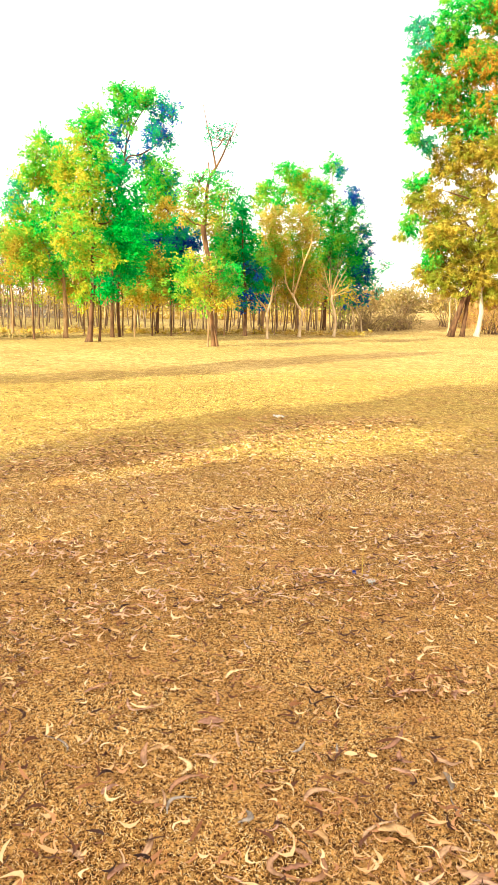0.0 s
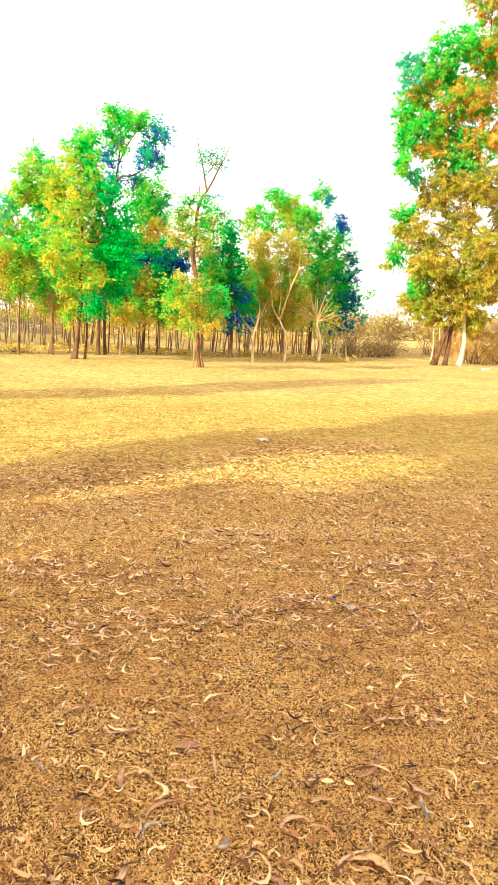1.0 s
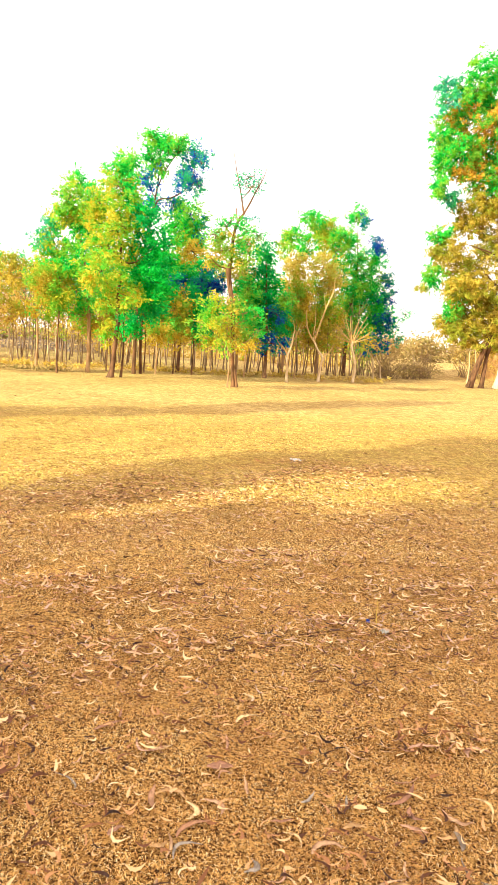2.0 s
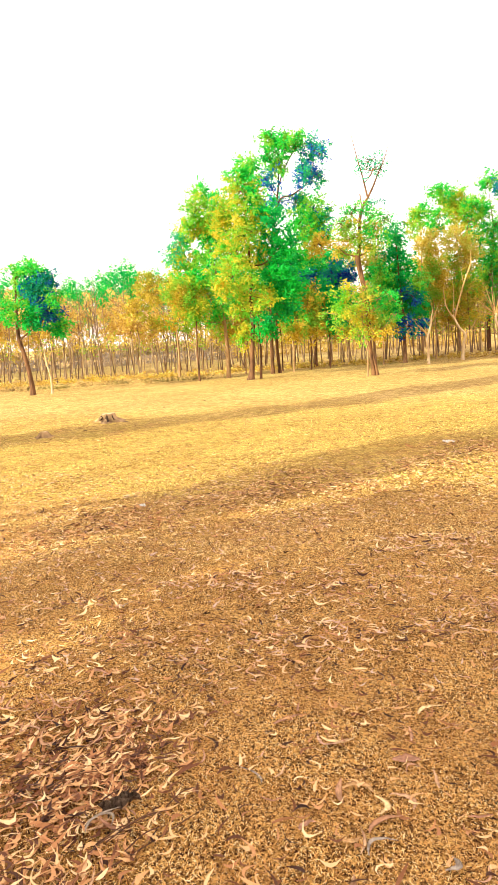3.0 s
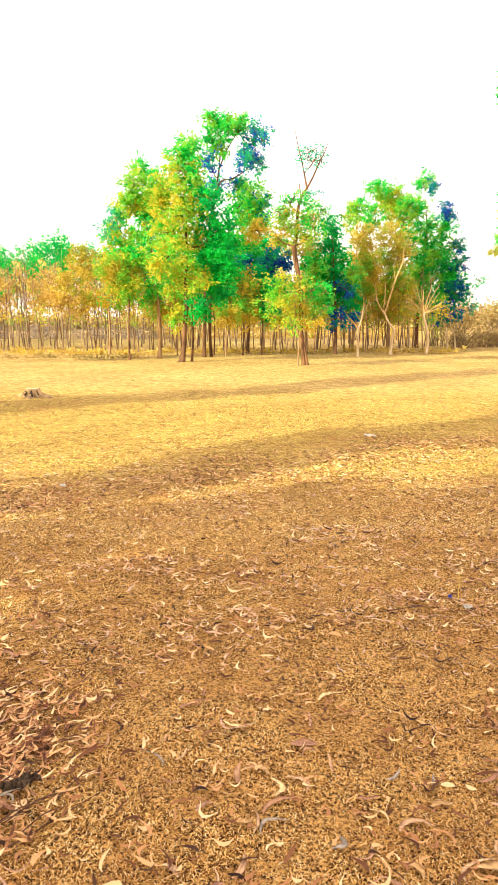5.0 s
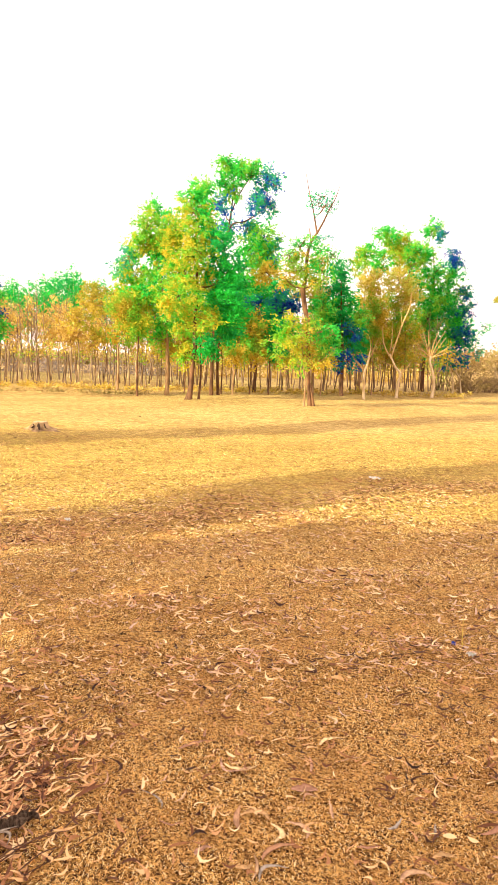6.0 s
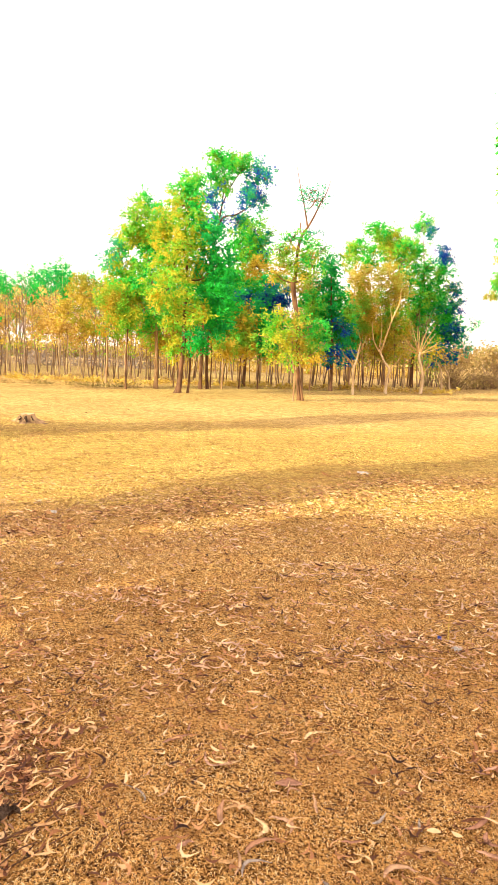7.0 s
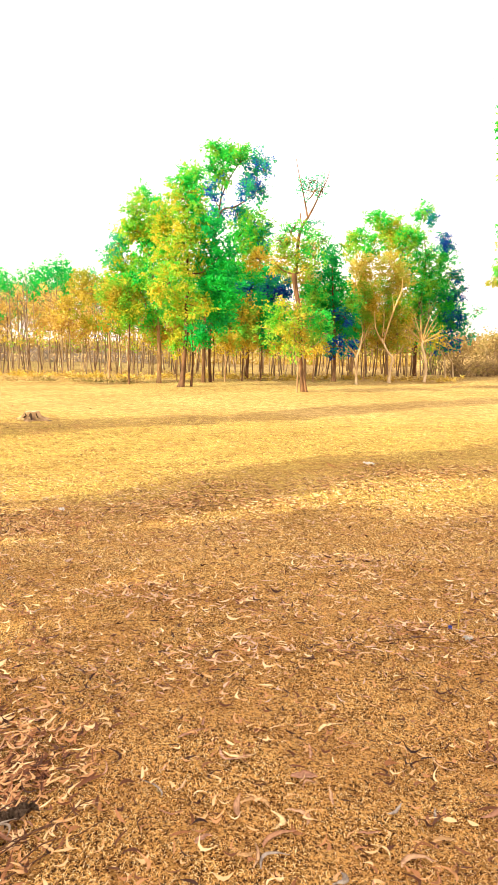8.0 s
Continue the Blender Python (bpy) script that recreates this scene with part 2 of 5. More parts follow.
# ---- mesh tools ----
def mesh_from(name, verts, faces, smooth=False):
    """A mesh from arrays; all faces have as many corners as the second array is wide."""
    verts, faces = np.asarray(verts, np.float32), np.asarray(faces, np.int32)
    me = bpy.data.meshes.new(name)
    me.vertices.add(len(verts))
    me.vertices.foreach_set("co", verts.ravel())
    k = faces.shape[1]
    me.loops.add(faces.size)
    me.loops.foreach_set("vertex_index", faces.ravel())
    me.polygons.add(len(faces))
    me.polygons.foreach_set("loop_start", np.arange(len(faces), dtype=np.int32) * k)
    me.polygons.foreach_set("use_smooth", np.full(len(faces), smooth))
    me.update(calc_edges=True)
    return me


def part(name, me, material, parent, label=""):
    ob = new(name, me)
    if material and not me.materials:
        me.materials.append(material)
    ob.parent = parent
    return tagged(ob, label)


def thing(name, base, label, category, group="", kind="", turn=0.0):
    ob = new(name)
    ob.empty_display_size = 0.2
    ob.matrix_basis = pose(*base, 0, 0, turn)
    return tagged(ob, label, category, group, kind)


def spline(points, n):
    """n points evenly along a smooth line through the given ones."""
    p = np.asarray(points, float)
    p = np.vstack([2 * p[0] - p[1], p, 2 * p[-1] - p[-2]])
    out = []
    for u in np.linspace(0, len(p) - 3 - 1e-6, n):
        i, f = int(u), u - int(u)
        a, b, c, d = p[i:i + 4]
        out.append(0.5 * (2 * b + (c - a) * f + (2 * a - 5 * b + 4 * c - d) * f * f + (3 * b - a - 3 * c + d) * f ** 3))
    return np.array(out)


def tube(points, radii, sides=8, wobble=0.0, rng=None, n=None, flare=0.0):
    """Verts and faces of a tapered, uneven stem through the points."""
    n = n or max(4, 3 * len(points))
    p = spline(points, n)
    s = np.linspace(0, 1, n)
    r = np.interp(s, np.linspace(0, 1, len(radii)), radii)
    r = r * (1 + flare * np.exp(-s * n / 1.2))
    ahead = np.gradient(p, axis=0)
    ahead /= np.linalg.norm(ahead, axis=1, keepdims=True) + 1e-9
    side = np.cross(ahead, (0.31, 0.95, 0.05))
    side /= np.linalg.norm(side, axis=1, keepdims=True) + 1e-9
    up = np.cross(ahead, side)
    a = np.linspace(0, 2 * np.pi, sides, endpoint=False)
    rr = r[:, None] * np.ones(sides)
    if rng is not None and wobble:
        rr = rr * (1 + wobble * rng.standard_normal((n, sides)))
        rr[0] *= 1 + 1.6 * wobble * rng.standard_normal(sides)
    v = p[:, None] + rr[..., None] * (np.cos(a)[None, :, None] * side[:, None] + np.sin(a)[None, :, None] * up[:, None])
    i, j = np.meshgrid(np.arange(n - 1), np.arange(sides), indexing="ij")
    f = np.stack([i * sides + j, i * sides + (j + 1) % sides, (i + 1) * sides + (j + 1) % sides, (i + 1) * sides + j], -1).reshape(-1, 4)
    return v.reshape(-1, 3), f


def join(pieces):
    vs, fs, k = [], [], 0
    for v, f in pieces:
        vs.append(v), fs.append(f + k)
        k += len(v)
    return np.vstack(vs), np.vstack(fs)


def leaves_at(centres, length, width, rng, droop=0.35, lead=None):
    """One folded leaf a centre, hanging a little; lead: the way in which its spray points."""
    n = len(centres)
    d = rng.standard_normal((n, 3))
    d[:, 2] = d[:, 2] * 0.7 - droop
    if lead is not None:
        d = 0.75 * d + lead
    d /= np.linalg.norm(d, axis=1, keepdims=True)
    w = np.cross(d, rng.standard_normal((n, 3)))
    w /= np.linalg.norm(w, axis=1, keepdims=True) + 1e-9
    h = np.cross(d, w)
    ln = length * rng.uniform(0.65, 1.35, (n, 1))
    wd = width * rng.uniform(0.7, 1.3, (n, 1))
    mid = centres + h * wd * 0.35 + d * ln * 0.05
    v = np.stack([centres - d * ln / 2, mid - w * wd / 2, centres + d * ln / 2, mid + w * wd / 2], 1).reshape(-1, 3)
    return v, np.arange(4 * n).reshape(n, 4)


def clumps_in(centre, radii, count, rng, hollow=0.45):
    d = rng.standard_normal((count, 3))
    d /= np.linalg.norm(d, axis=1, keepdims=True)
    r = rng.uniform(0, 1, (count, 1)) ** hollow
    return np.asarray(centre) + d * r * np.asarray(radii)


def crown_mesh(centre, radii, clumps, per, spread, length, width, rng, droop=0.35):
    c = clumps_in(centre, radii, clumps, rng)
    d = rng.standard_normal((clumps * per, 3))
    d /= np.linalg.norm(d, axis=1, keepdims=True)
    at = np.repeat(c, per, 0) + d * (1.6 * spread) * rng.uniform(0, 1, (clumps * per, 1)) ** 0.5
    v, f = leaves_at(at, length, width, rng, droop)
    return mesh_from("crown", v, f), c


def tree(name, base, label, stems, lobes, bark, group="", seed=1, leaf=(0.13, 0.052), spread=0.18, per=54, dense=1.0, droop=0.35, limbs=True, category="tree", flare=0.3):
    """stems: rows of (points, radii). lobes: rows of (centre, radii, clumps, leaf material, label). All relative to the base."""
    rng = np.random.default_rng(seed)
    top = thing(name, base, label, category, group)
    for i, (points, radii) in enumerate(stems):
        radii = [0.6 * r for r in radii]
        v, f = tube(points, radii, 10, 0.05, rng, 5 * len(points), flare if points[0][2] < 0.1 else 0)
        part("trunk", mesh_from("trunk", v, f, True), bark, top)
    for centre, radii, clumps, material, text in lobes:
        n = max(3, int(clumps * dense))
        me, c = crown_mesh(centre, radii, n, per, spread, leaf[0], leaf[1], rng, droop)
        crown = part("crown", me, material, top, text)
        if not limbs:
            continue
        line = np.vstack([spline(p, 24) for p, _ in stems])
        thick = np.concatenate([np.interp(np.linspace(0, 1, 24), np.linspace(0, 1, len(r)), r) for _, r in stems])
        cen = np.asarray(centre)
        low = cen - (0, 0, 0.75 * radii[2])
        i = np.argmin(np.linalg.norm(line - low, axis=1) + 3 * np.clip(line[:, 2] - cen[2], 0, None))
        a = line[i]
        m = 0.5 * (a + cen) + rng.standard_normal(3) * 0.12
        r0 = max(0.01, 0.36 * thick[i])
        v, f = tube([a, m, cen], [r0, 0.7 * r0, 0.3 * r0], 7, 0.06, rng)
        limb = part("limb", mesh_from("limb", v, f, True), bark, top)
        pieces = []
        for k in rng.choice(len(c), min(len(c), 16), replace=False):
            s = m + (cen - m) * rng.uniform(0, 1)
            e = c[k]
            pieces.append(tube([s, 0.5 * (s + e) + rng.standard_normal(3) * 0.08, e], [0.3 * r0, 0.2 * r0, 0.004], 4, 0, None, 5))
        v, f = join(pieces)
        tagged(part("twig_spray", mesh_from("twig_spray", v, f), bark, limb), kind="stuff")
    return top


def foliage(top, material, text, lobes, fill=1.0, leaf=(0.135, 0.062), droop=0.35, fore=0.0):
    """Leaves of one colour on a tree: rows of (x, z, half-width, half-height) from its base, each a lobe of many small sprays; fore: how far they stand out before the trunk."""
    rng = np.random.default_rng(len(top.name) * 7 + len(top.children) * 131 + len(lobes))
    at, lead, twigs = [], [], []
    for x, z, rx, rz in lobes:
        deep = 1.15 * max(0.35, 0.5 * (rx + rz))
        heart = np.array((x, 0.75 * rng.uniform(-1, 1) - fore, z))
        count = max(5, int(165 * fill * (rx * rz) ** 0.9 * 0.0084 / (leaf[0] * leaf[1])))
        c = clumps_in(heart, (rx, deep, rz), count, rng, 0.40)
        c += rng.standard_normal(c.shape) * (0.16 * min(rx, rz) + 0.02)
        out = c - heart
        out /= np.linalg.norm(out, axis=1, keepdims=True) + 1e-6
        per = 16
        o = np.repeat(out + 0.45 * rng.standard_normal(out.shape), per, 0)
        step = rng.standard_normal((count * per, 3)) * (0.075, 0.075, 0.055) + o * rng.uniform(-0.11, 0.12, (count * per, 1))
        at.append(np.repeat(c, per, 0) + step)
        lead.append(o * 0.7)
        for k in rng.choice(count, min(count, 7), replace=False):
            m = 0.5 * (heart + c[k]) + rng.standard_normal(3) * 0.06
            twigs.append(tube([heart, m, c[k]], [0.014, 0.010, 0.004], 4, 0, None, 5))
    v, f = leaves_at(np.vstack(at), leaf[0], leaf[1], rng, droop, np.vstack(lead))
    v[:, 2] = np.maximum(v[:, 2], 0.05)
    crown = part("crown", mesh_from("crown", v, f), material, top, text)
    wood = next(o for o in top.children if o.name.startswith("trunk")).data.materials[0]
    v, f = join(twigs)
    tagged(part("twig_spray", mesh_from("twig_spray", v, f), wood, crown), kind="stuff")
    return crown


def boughs(top, stems, ends, bark, seed, r0=0.03):
    """Limbs from the nearest place on the stems to each end (x, z)."""
    rng = np.random.default_rng(seed)
    line = np.vstack([spline(p, 30) for p, _ in stems])
    for x, z in ends:
        e = np.array((x, rng.uniform(-0.4, 0.4), z))
        far = np.linalg.norm(line - (e - (0, 0, 0.5)), axis=1) + 2.5 * np.clip(line[:, 2] - e[2] + 0.25, 0, None)
        a = line[int(np.argmin(far))]
        m = 0.5 * (a + e) + np.array((0, 0, -0.06)) + rng.standard_normal(3) * 0.08
        v, f = tube([a, m, e], [r0, 0.7 * r0, 0.25 * r0], 7, 0.06, rng)
        part("limb", mesh_from("limb", v, f, True), bark, top)


# ---- the ground: one sheet to the horizon ----
def lift(x, y):
    """Height of the ground: level with slight waves, a low bank beyond the pale-trunked tree."""
    near = 0.012 * np.sin(1.9 * x + 0.7 * y) * np.sin(1.3 * y - 0.6 * x) + 0.01 * np.sin(4.1 * x - 2.2 * y + 1)
    far = 0.05 * np.sin(0.35 * x + 1.3) * np.sin(0.28 * y + 0.4) * np.clip((y - 9) / 10, 0, 1)
    bank = 0.55 * np.exp(-(((x - 16.5) / 3.5) ** 2 + ((y - 41) / 2.5) ** 2))
    return near + far + bank


def axis(inner, step, outer, grow):
    a = list(np.arange(0, inner + 1e-6, step))
    while a[-1] < outer:
        step *= grow
        a.append(a[-1] + step)
    return np.array(sorted({-v for v in a} | set(a)))


gx, gy = axis(7, 0.08, 1500, 1.13), axis(14, 0.10, 1500, 1.10)
mx, my = np.meshgrid(gx, gy, indexing="ij")
gv = np.stack([mx, my, lift(mx, my)], -1).reshape(-1, 3)
gi, gj = np.meshgrid(np.arange(len(gx) - 1), np.arange(len(gy) - 1), indexing="ij")
q = gi * len(gy) + gj
ground_mesh = mesh_from("ground", gv, np.stack([q, q + len(gy), q + len(gy) + 1, q + 1], -1).reshape(-1, 4), True)
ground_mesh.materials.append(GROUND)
tagged(new("ground", ground_mesh), "open field of bare dry soil and short golden dead grass", "ground", kind="structure")


def grass_mesh(count, y0, y1, length, width, seed, left=-0.62, right=0.70, flat=0.5, bias=1.0):
    rng = np.random.default_rng(seed)
    y = y0 + (y1 - y0) * rng.uniform(0, 1, count) ** bias
    y = np.maximum(0.9, y + rng.normal(0, 0.5, count) * np.clip((y - y0) / (y1 - y0), 0.1, 1) * (y1 - y0) / 5)
    x = y * rng.uniform(left, right, count) + rng.uniform(-0.5, 0.5, count)
    a = rng.uniform(0, 2 * np.pi, count)
    ln = length * rng.uniform(0.4, 1.3, count)
    rise = rng.uniform(0.05, flat, count)
    d = np.stack([np.cos(a), np.sin(a)], -1)
    bend = rng.uniform(-0.5, 0.5, count)
    s = np.stack([-d[:, 1], d[:, 0]], -1)
    z = lift(x, y)
    b = np.stack([x, y], -1)
    w = width * rng.uniform(0.6, 1.4, count)
    m2 = b + d * (0.42 * ln)[:, None] + s * (bend * ln * 0.25)[:, None]
    t2 = b + d * ln[:, None] * 0.95 + s * (bend * ln * 1.1)[:, None]

    def at(p, off, h):
        return np.concatenate([p + s * off[:, None], (z + h)[:, None]], 1)
    w = 1.2 * w
    v = np.stack([at(b, 0 * w, -0.002 + 0 * z), at(m2, w / 2, rise * ln), at(m2, -w / 2, rise * ln), at(t2, 0 * w, rise * ln * rng.uniform(0.5, 1.5, count))], 1).reshape(-1, 3)
    k = 4 * np.arange(count)[:, None]
    f = np.concatenate([k + np.array([0, 1, 2]), k + np.array([2, 1, 3])], 1).reshape(-1, 3)
    return mesh_from("grass", v, f)


def stuff(name, me, material, label, category):
    me.materials.append(material)
    return tagged(new(name, me), label, category, kind="stuff")


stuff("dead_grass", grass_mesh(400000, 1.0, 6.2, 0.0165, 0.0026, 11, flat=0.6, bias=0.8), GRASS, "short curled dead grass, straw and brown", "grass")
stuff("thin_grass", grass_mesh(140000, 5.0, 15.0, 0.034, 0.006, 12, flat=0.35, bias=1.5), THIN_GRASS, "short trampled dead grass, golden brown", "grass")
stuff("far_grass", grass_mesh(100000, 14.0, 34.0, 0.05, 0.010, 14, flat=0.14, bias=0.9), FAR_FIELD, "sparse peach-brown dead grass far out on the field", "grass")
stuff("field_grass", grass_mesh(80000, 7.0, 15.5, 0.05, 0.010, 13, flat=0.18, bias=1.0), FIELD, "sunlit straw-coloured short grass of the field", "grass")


# ---- the stand of trees beyond the field ----
STEMS = [([(0, 0, 0), (0.08, 0.05, 0.5), (0.12, 0.05, 1.1), (0.19, 0.1, 1.9), (0.16, 0.12, 2.6), (0.22, 0.15, 3.4), (0.2, 0.1, 5.0), (0.2, 0, 6.9)], [0.19, 0.14, 0.13, 0.125, 0.115, 0.09, 0.055, 0.015]),
         ([(0.34, 0.2, 0), (0.4, 0.2, 1.0), (0.36, 0.2, 1.8), (0.5, 0.2, 3.0)], [0.07, 0.055, 0.045, 0.018])]
golden = tree("tall_tree", (-2.0, 24.7, 0), "tall slender tree with a leaning brown trunk and golden green crown", STEMS, [], BARK_BROWN, seed=21)
boughs(golden, STEMS, [(-0.5, 5.1), (-0.2, 4.3), (-0.35, 3.4), (1.2, 4.3), (1.25, 3.4), (0.98, 5.2), (0.65, 2.7)], BARK_BROWN, 21)
foliage(golden, LEAF_GREEN, "green leaves at the top", [(0.25, 7.08, 0.41, 0.42), (0.19, 6.63, 0.52, 0.42), (0.56, 6.01, 0.37, 0.43)])
# sunward lobes gold, far side dark green: sun and shade coloured in
foliage(golden, LEAF_GOLD, "golden green leaves", [(0.12, 6.20, 0.56, 0.46), (0.25, 5.56, 0.64, 0.57), (-0.49, 5.09, 0.67, 0.65), (-0.21, 4.27, 0.83, 0.70), (-0.34, 3.43, 0.80, 0.63), (0.35, 4.89, 0.60, 0.54), (0.60, 4.04, 0.53, 0.55), (-0.12, 2.51, 0.54, 0.57), (-0.14, 1.58, 0.35, 0.42), (0.65, 2.67, 0.42, 0.53), (-0.50, 5.63, 0.45, 0.46)])
foliage(golden, LEAF_GREEN_AND_SHADE, "green leaves with shade painted in", [(0.98, 5.21, 0.49, 0.54), (1.18, 4.32, 0.73, 0.70), (1.25, 3.35, 0.77, 0.71), (1.35, 2.55, 0.54, 0.53), (0.68, 1.85, 0.39, 0.46)], fill=1.3)
STEMS = [([(0, 0, 0), (0.02, 0, 1.4), (0.1, 0, 3.2), (0.3, 0.1, 5.2), (0.62, 0.1, 6.9), (0.72, 0, 8.6)], [0.12, 0.1, 0.085, 0.065, 0.045, 0.015]),
         ([(0.26, 0.2, 0), (0.22, 0.25, 1.6), (0.5, 0.3, 3.4), (1.2, 0.3, 5.4)], [0.1, 0.085, 0.065, 0.025]),
         ([(0.3, 0.1, 5.2), (0.62, 0, 6.35), (1.15, 0, 6.55), (1.75, 0, 7.0), (2.0, 0, 7.9)], [0.06, 0.05, 0.042, 0.03, 0.012]),
         ([(0.6, 0.1, 6.8), (0.85, 0, 7.4), (1.3, 0, 8.1), (1.7, 0, 8.3)], [0.045, 0.036, 0.026, 0.01])]
airy = tree("tall_tree", (-1.38, 27.7, 0), "tall twin-trunked tree with an open crown, its shade coloured blue-green", STEMS, [], BARK_BROWN, seed=22)
boughs(airy, STEMS, [(1.7, 5.9), (1.5, 5.2), (1.35, 4.4), (2.1, 5.1), (0.26, 7.1), (0.4, 8.6), (1.3, 8.6), (1.45, 2.5)], BARK_BROWN, 22, 0.026)
foliage(airy, LEAF_GREEN, "bright green leaves at the top", [(0.40, 8.42, 0.40, 0.30), (0.82, 8.52, 0.30, 0.24), (1.29, 8.43, 0.52, 0.28), (0.95, 8.12, 0.40, 0.26), (0.60, 7.59, 0.35, 0.40), (0.28, 7.90, 0.22, 0.26), (1.70, 5.88, 0.73, 0.61), (1.47, 5.23, 0.63, 0.48), (1.34, 4.38, 0.64, 0.57), (2.14, 5.10, 0.41, 0.49)], fill=1.27)
# these lobes carry the crown's shade as blue leaf colour
foliage(airy, LEAF_SHADE_BLUE, "blue-green leaves", [(1.94, 8.02, 0.47, 0.49), (2.03, 7.33, 0.36, 0.49), (1.55, 7.10, 0.40, 0.40), (0.26, 7.00, 0.35, 0.43), (0.49, 6.43, 0.66, 0.29), (1.26, 6.42, 0.47, 0.36), (1.56, 7.57, 0.26, 0.29), (2.16, 7.69, 0.21, 0.24), (2.06, 5.64, 0.42, 0.45)], fill=0.77)
foliage(airy, LEAF_OCHRE, "dry ochre leaves low down", [(1.92, 4.66, 0.41, 0.40), (1.45, 2.46, 0.47, 0.63), (1.54, 1.67, 0.58, 0.47), (0.86, 1.61, 0.47, 0.45)], fill=1.02)
STEMS = [([(0, 0, 0), (0.0, 0.0, 1.5), (-0.1, 0, 3.2), (-0.4, 0, 5.0), (-0.55, 0, 6.7)], [0.13, 0.11, 0.09, 0.06, 0.014]),
         ([(-0.05, 0, 2.0), (-0.6, 0, 3.2), (-1.3, 0, 4.6)], [0.07, 0.05, 0.018])]
broad = tree("tall_tree", (-3.05, 27.5, 0), "broad green tree with a straight tan trunk", STEMS, [], BARK_TAN, seed=23)
boughs(broad, STEMS, [(0.09, 6.2), (-0.53, 4.1), (-1.75, 3.3), (-1.6, 2.4), (-0.85, 5.4), (-1.46, 5.1)], BARK_TAN, 23)
foliage(broad, LEAF_GREEN, "green leaves", [(-0.53, 6.75, 0.31, 0.31), (0.09, 6.25, 0.49, 0.56), (-0.53, 4.12, 0.75, 0.73), (-0.02, 3.04, 0.59, 0.75), (-0.38, 2.38, 0.63, 0.52), (-0.16, 5.13, 0.62, 0.60), (-0.91, 5.86, 0.29, 0.40)])
foliage(broad, LEAF_GOLD, "golden green leaves", [(-0.67, 6.15, 0.49, 0.55), (-0.85, 5.39, 0.62, 0.64), (-1.38, 4.23, 0.62, 0.61), (-1.00, 3.23, 0.75, 0.74), (-0.15, 5.70, 0.45, 0.48)])
foliage(broad, LEAF_TEAL, "blue-green leaves", [(-1.46, 5.12, 0.39, 0.48), (-1.65, 4.70, 0.29, 0.36)], fill=0.8)
foliage(broad, LEAF_OCHRE, "ochre leaves", [(-1.75, 3.33, 0.58, 0.70), (-1.58, 2.36, 0.69, 0.50), (0.06, 1.77, 0.40, 0.55)], fill=0.8)
tree("young_tree", (-4.02, 26.4, 0), "thin dark-stemmed young tree with sparse leaves", [
    ([(0, 0, 0), (0.0, 0, 1.2), (0.05, 0, 2.3), (0.02, 0, 3.2)], [0.06, 0.05, 0.036, 0.01])], [
    ((0.05, 0, 2.6), (0.6, 0.5, 0.5), 22, LEAF_GOLD, "golden green leaves"),
    ((-0.5, 0, 3.1), (0.7, 0.6, 0.5), 26, LEAF_OCHRE, "ochre leaves")], BARK_BROWN, seed=24)
STEMS = [([(0, 0, 0), (0.05, 0, 1.2), (0.0, 0, 2.4), (0.1, 0, 3.6)], [0.09, 0.075, 0.06, 0.015])]
amber_tree = tree("golden_tree", (-5.5, 30.6, 0), "round tree with golden brown leaves at the wood's edge", STEMS, [], BARK_TAN, seed=28)
boughs(amber_tree, STEMS, [(-0.6, 3.2), (0.2, 3.4), (0.9, 3.0), (-0.3, 2.4)], BARK_TAN, 28, 0.02)
foliage(amber_tree, LEAF_OLIVE, "golden olive leaves", [(-1.42, 3.48, 0.54, 0.54), (-0.94, 4.10, 0.49, 0.36), (-0.61, 3.49, 0.74, 0.68), (-1.49, 2.81, 0.64, 0.49), (-0.90, 2.32, 0.70, 0.39), (0.14, 3.24, 0.69, 0.63)], fill=0.60)
foliage(amber_tree, LEAF_GREEN, "green leaves", [(0.04, 2.31, 0.45, 0.30), (0.62, 2.75, 0.37, 0.39), (-0.26, 4.03, 0.35, 0.24)], fill=0.45)
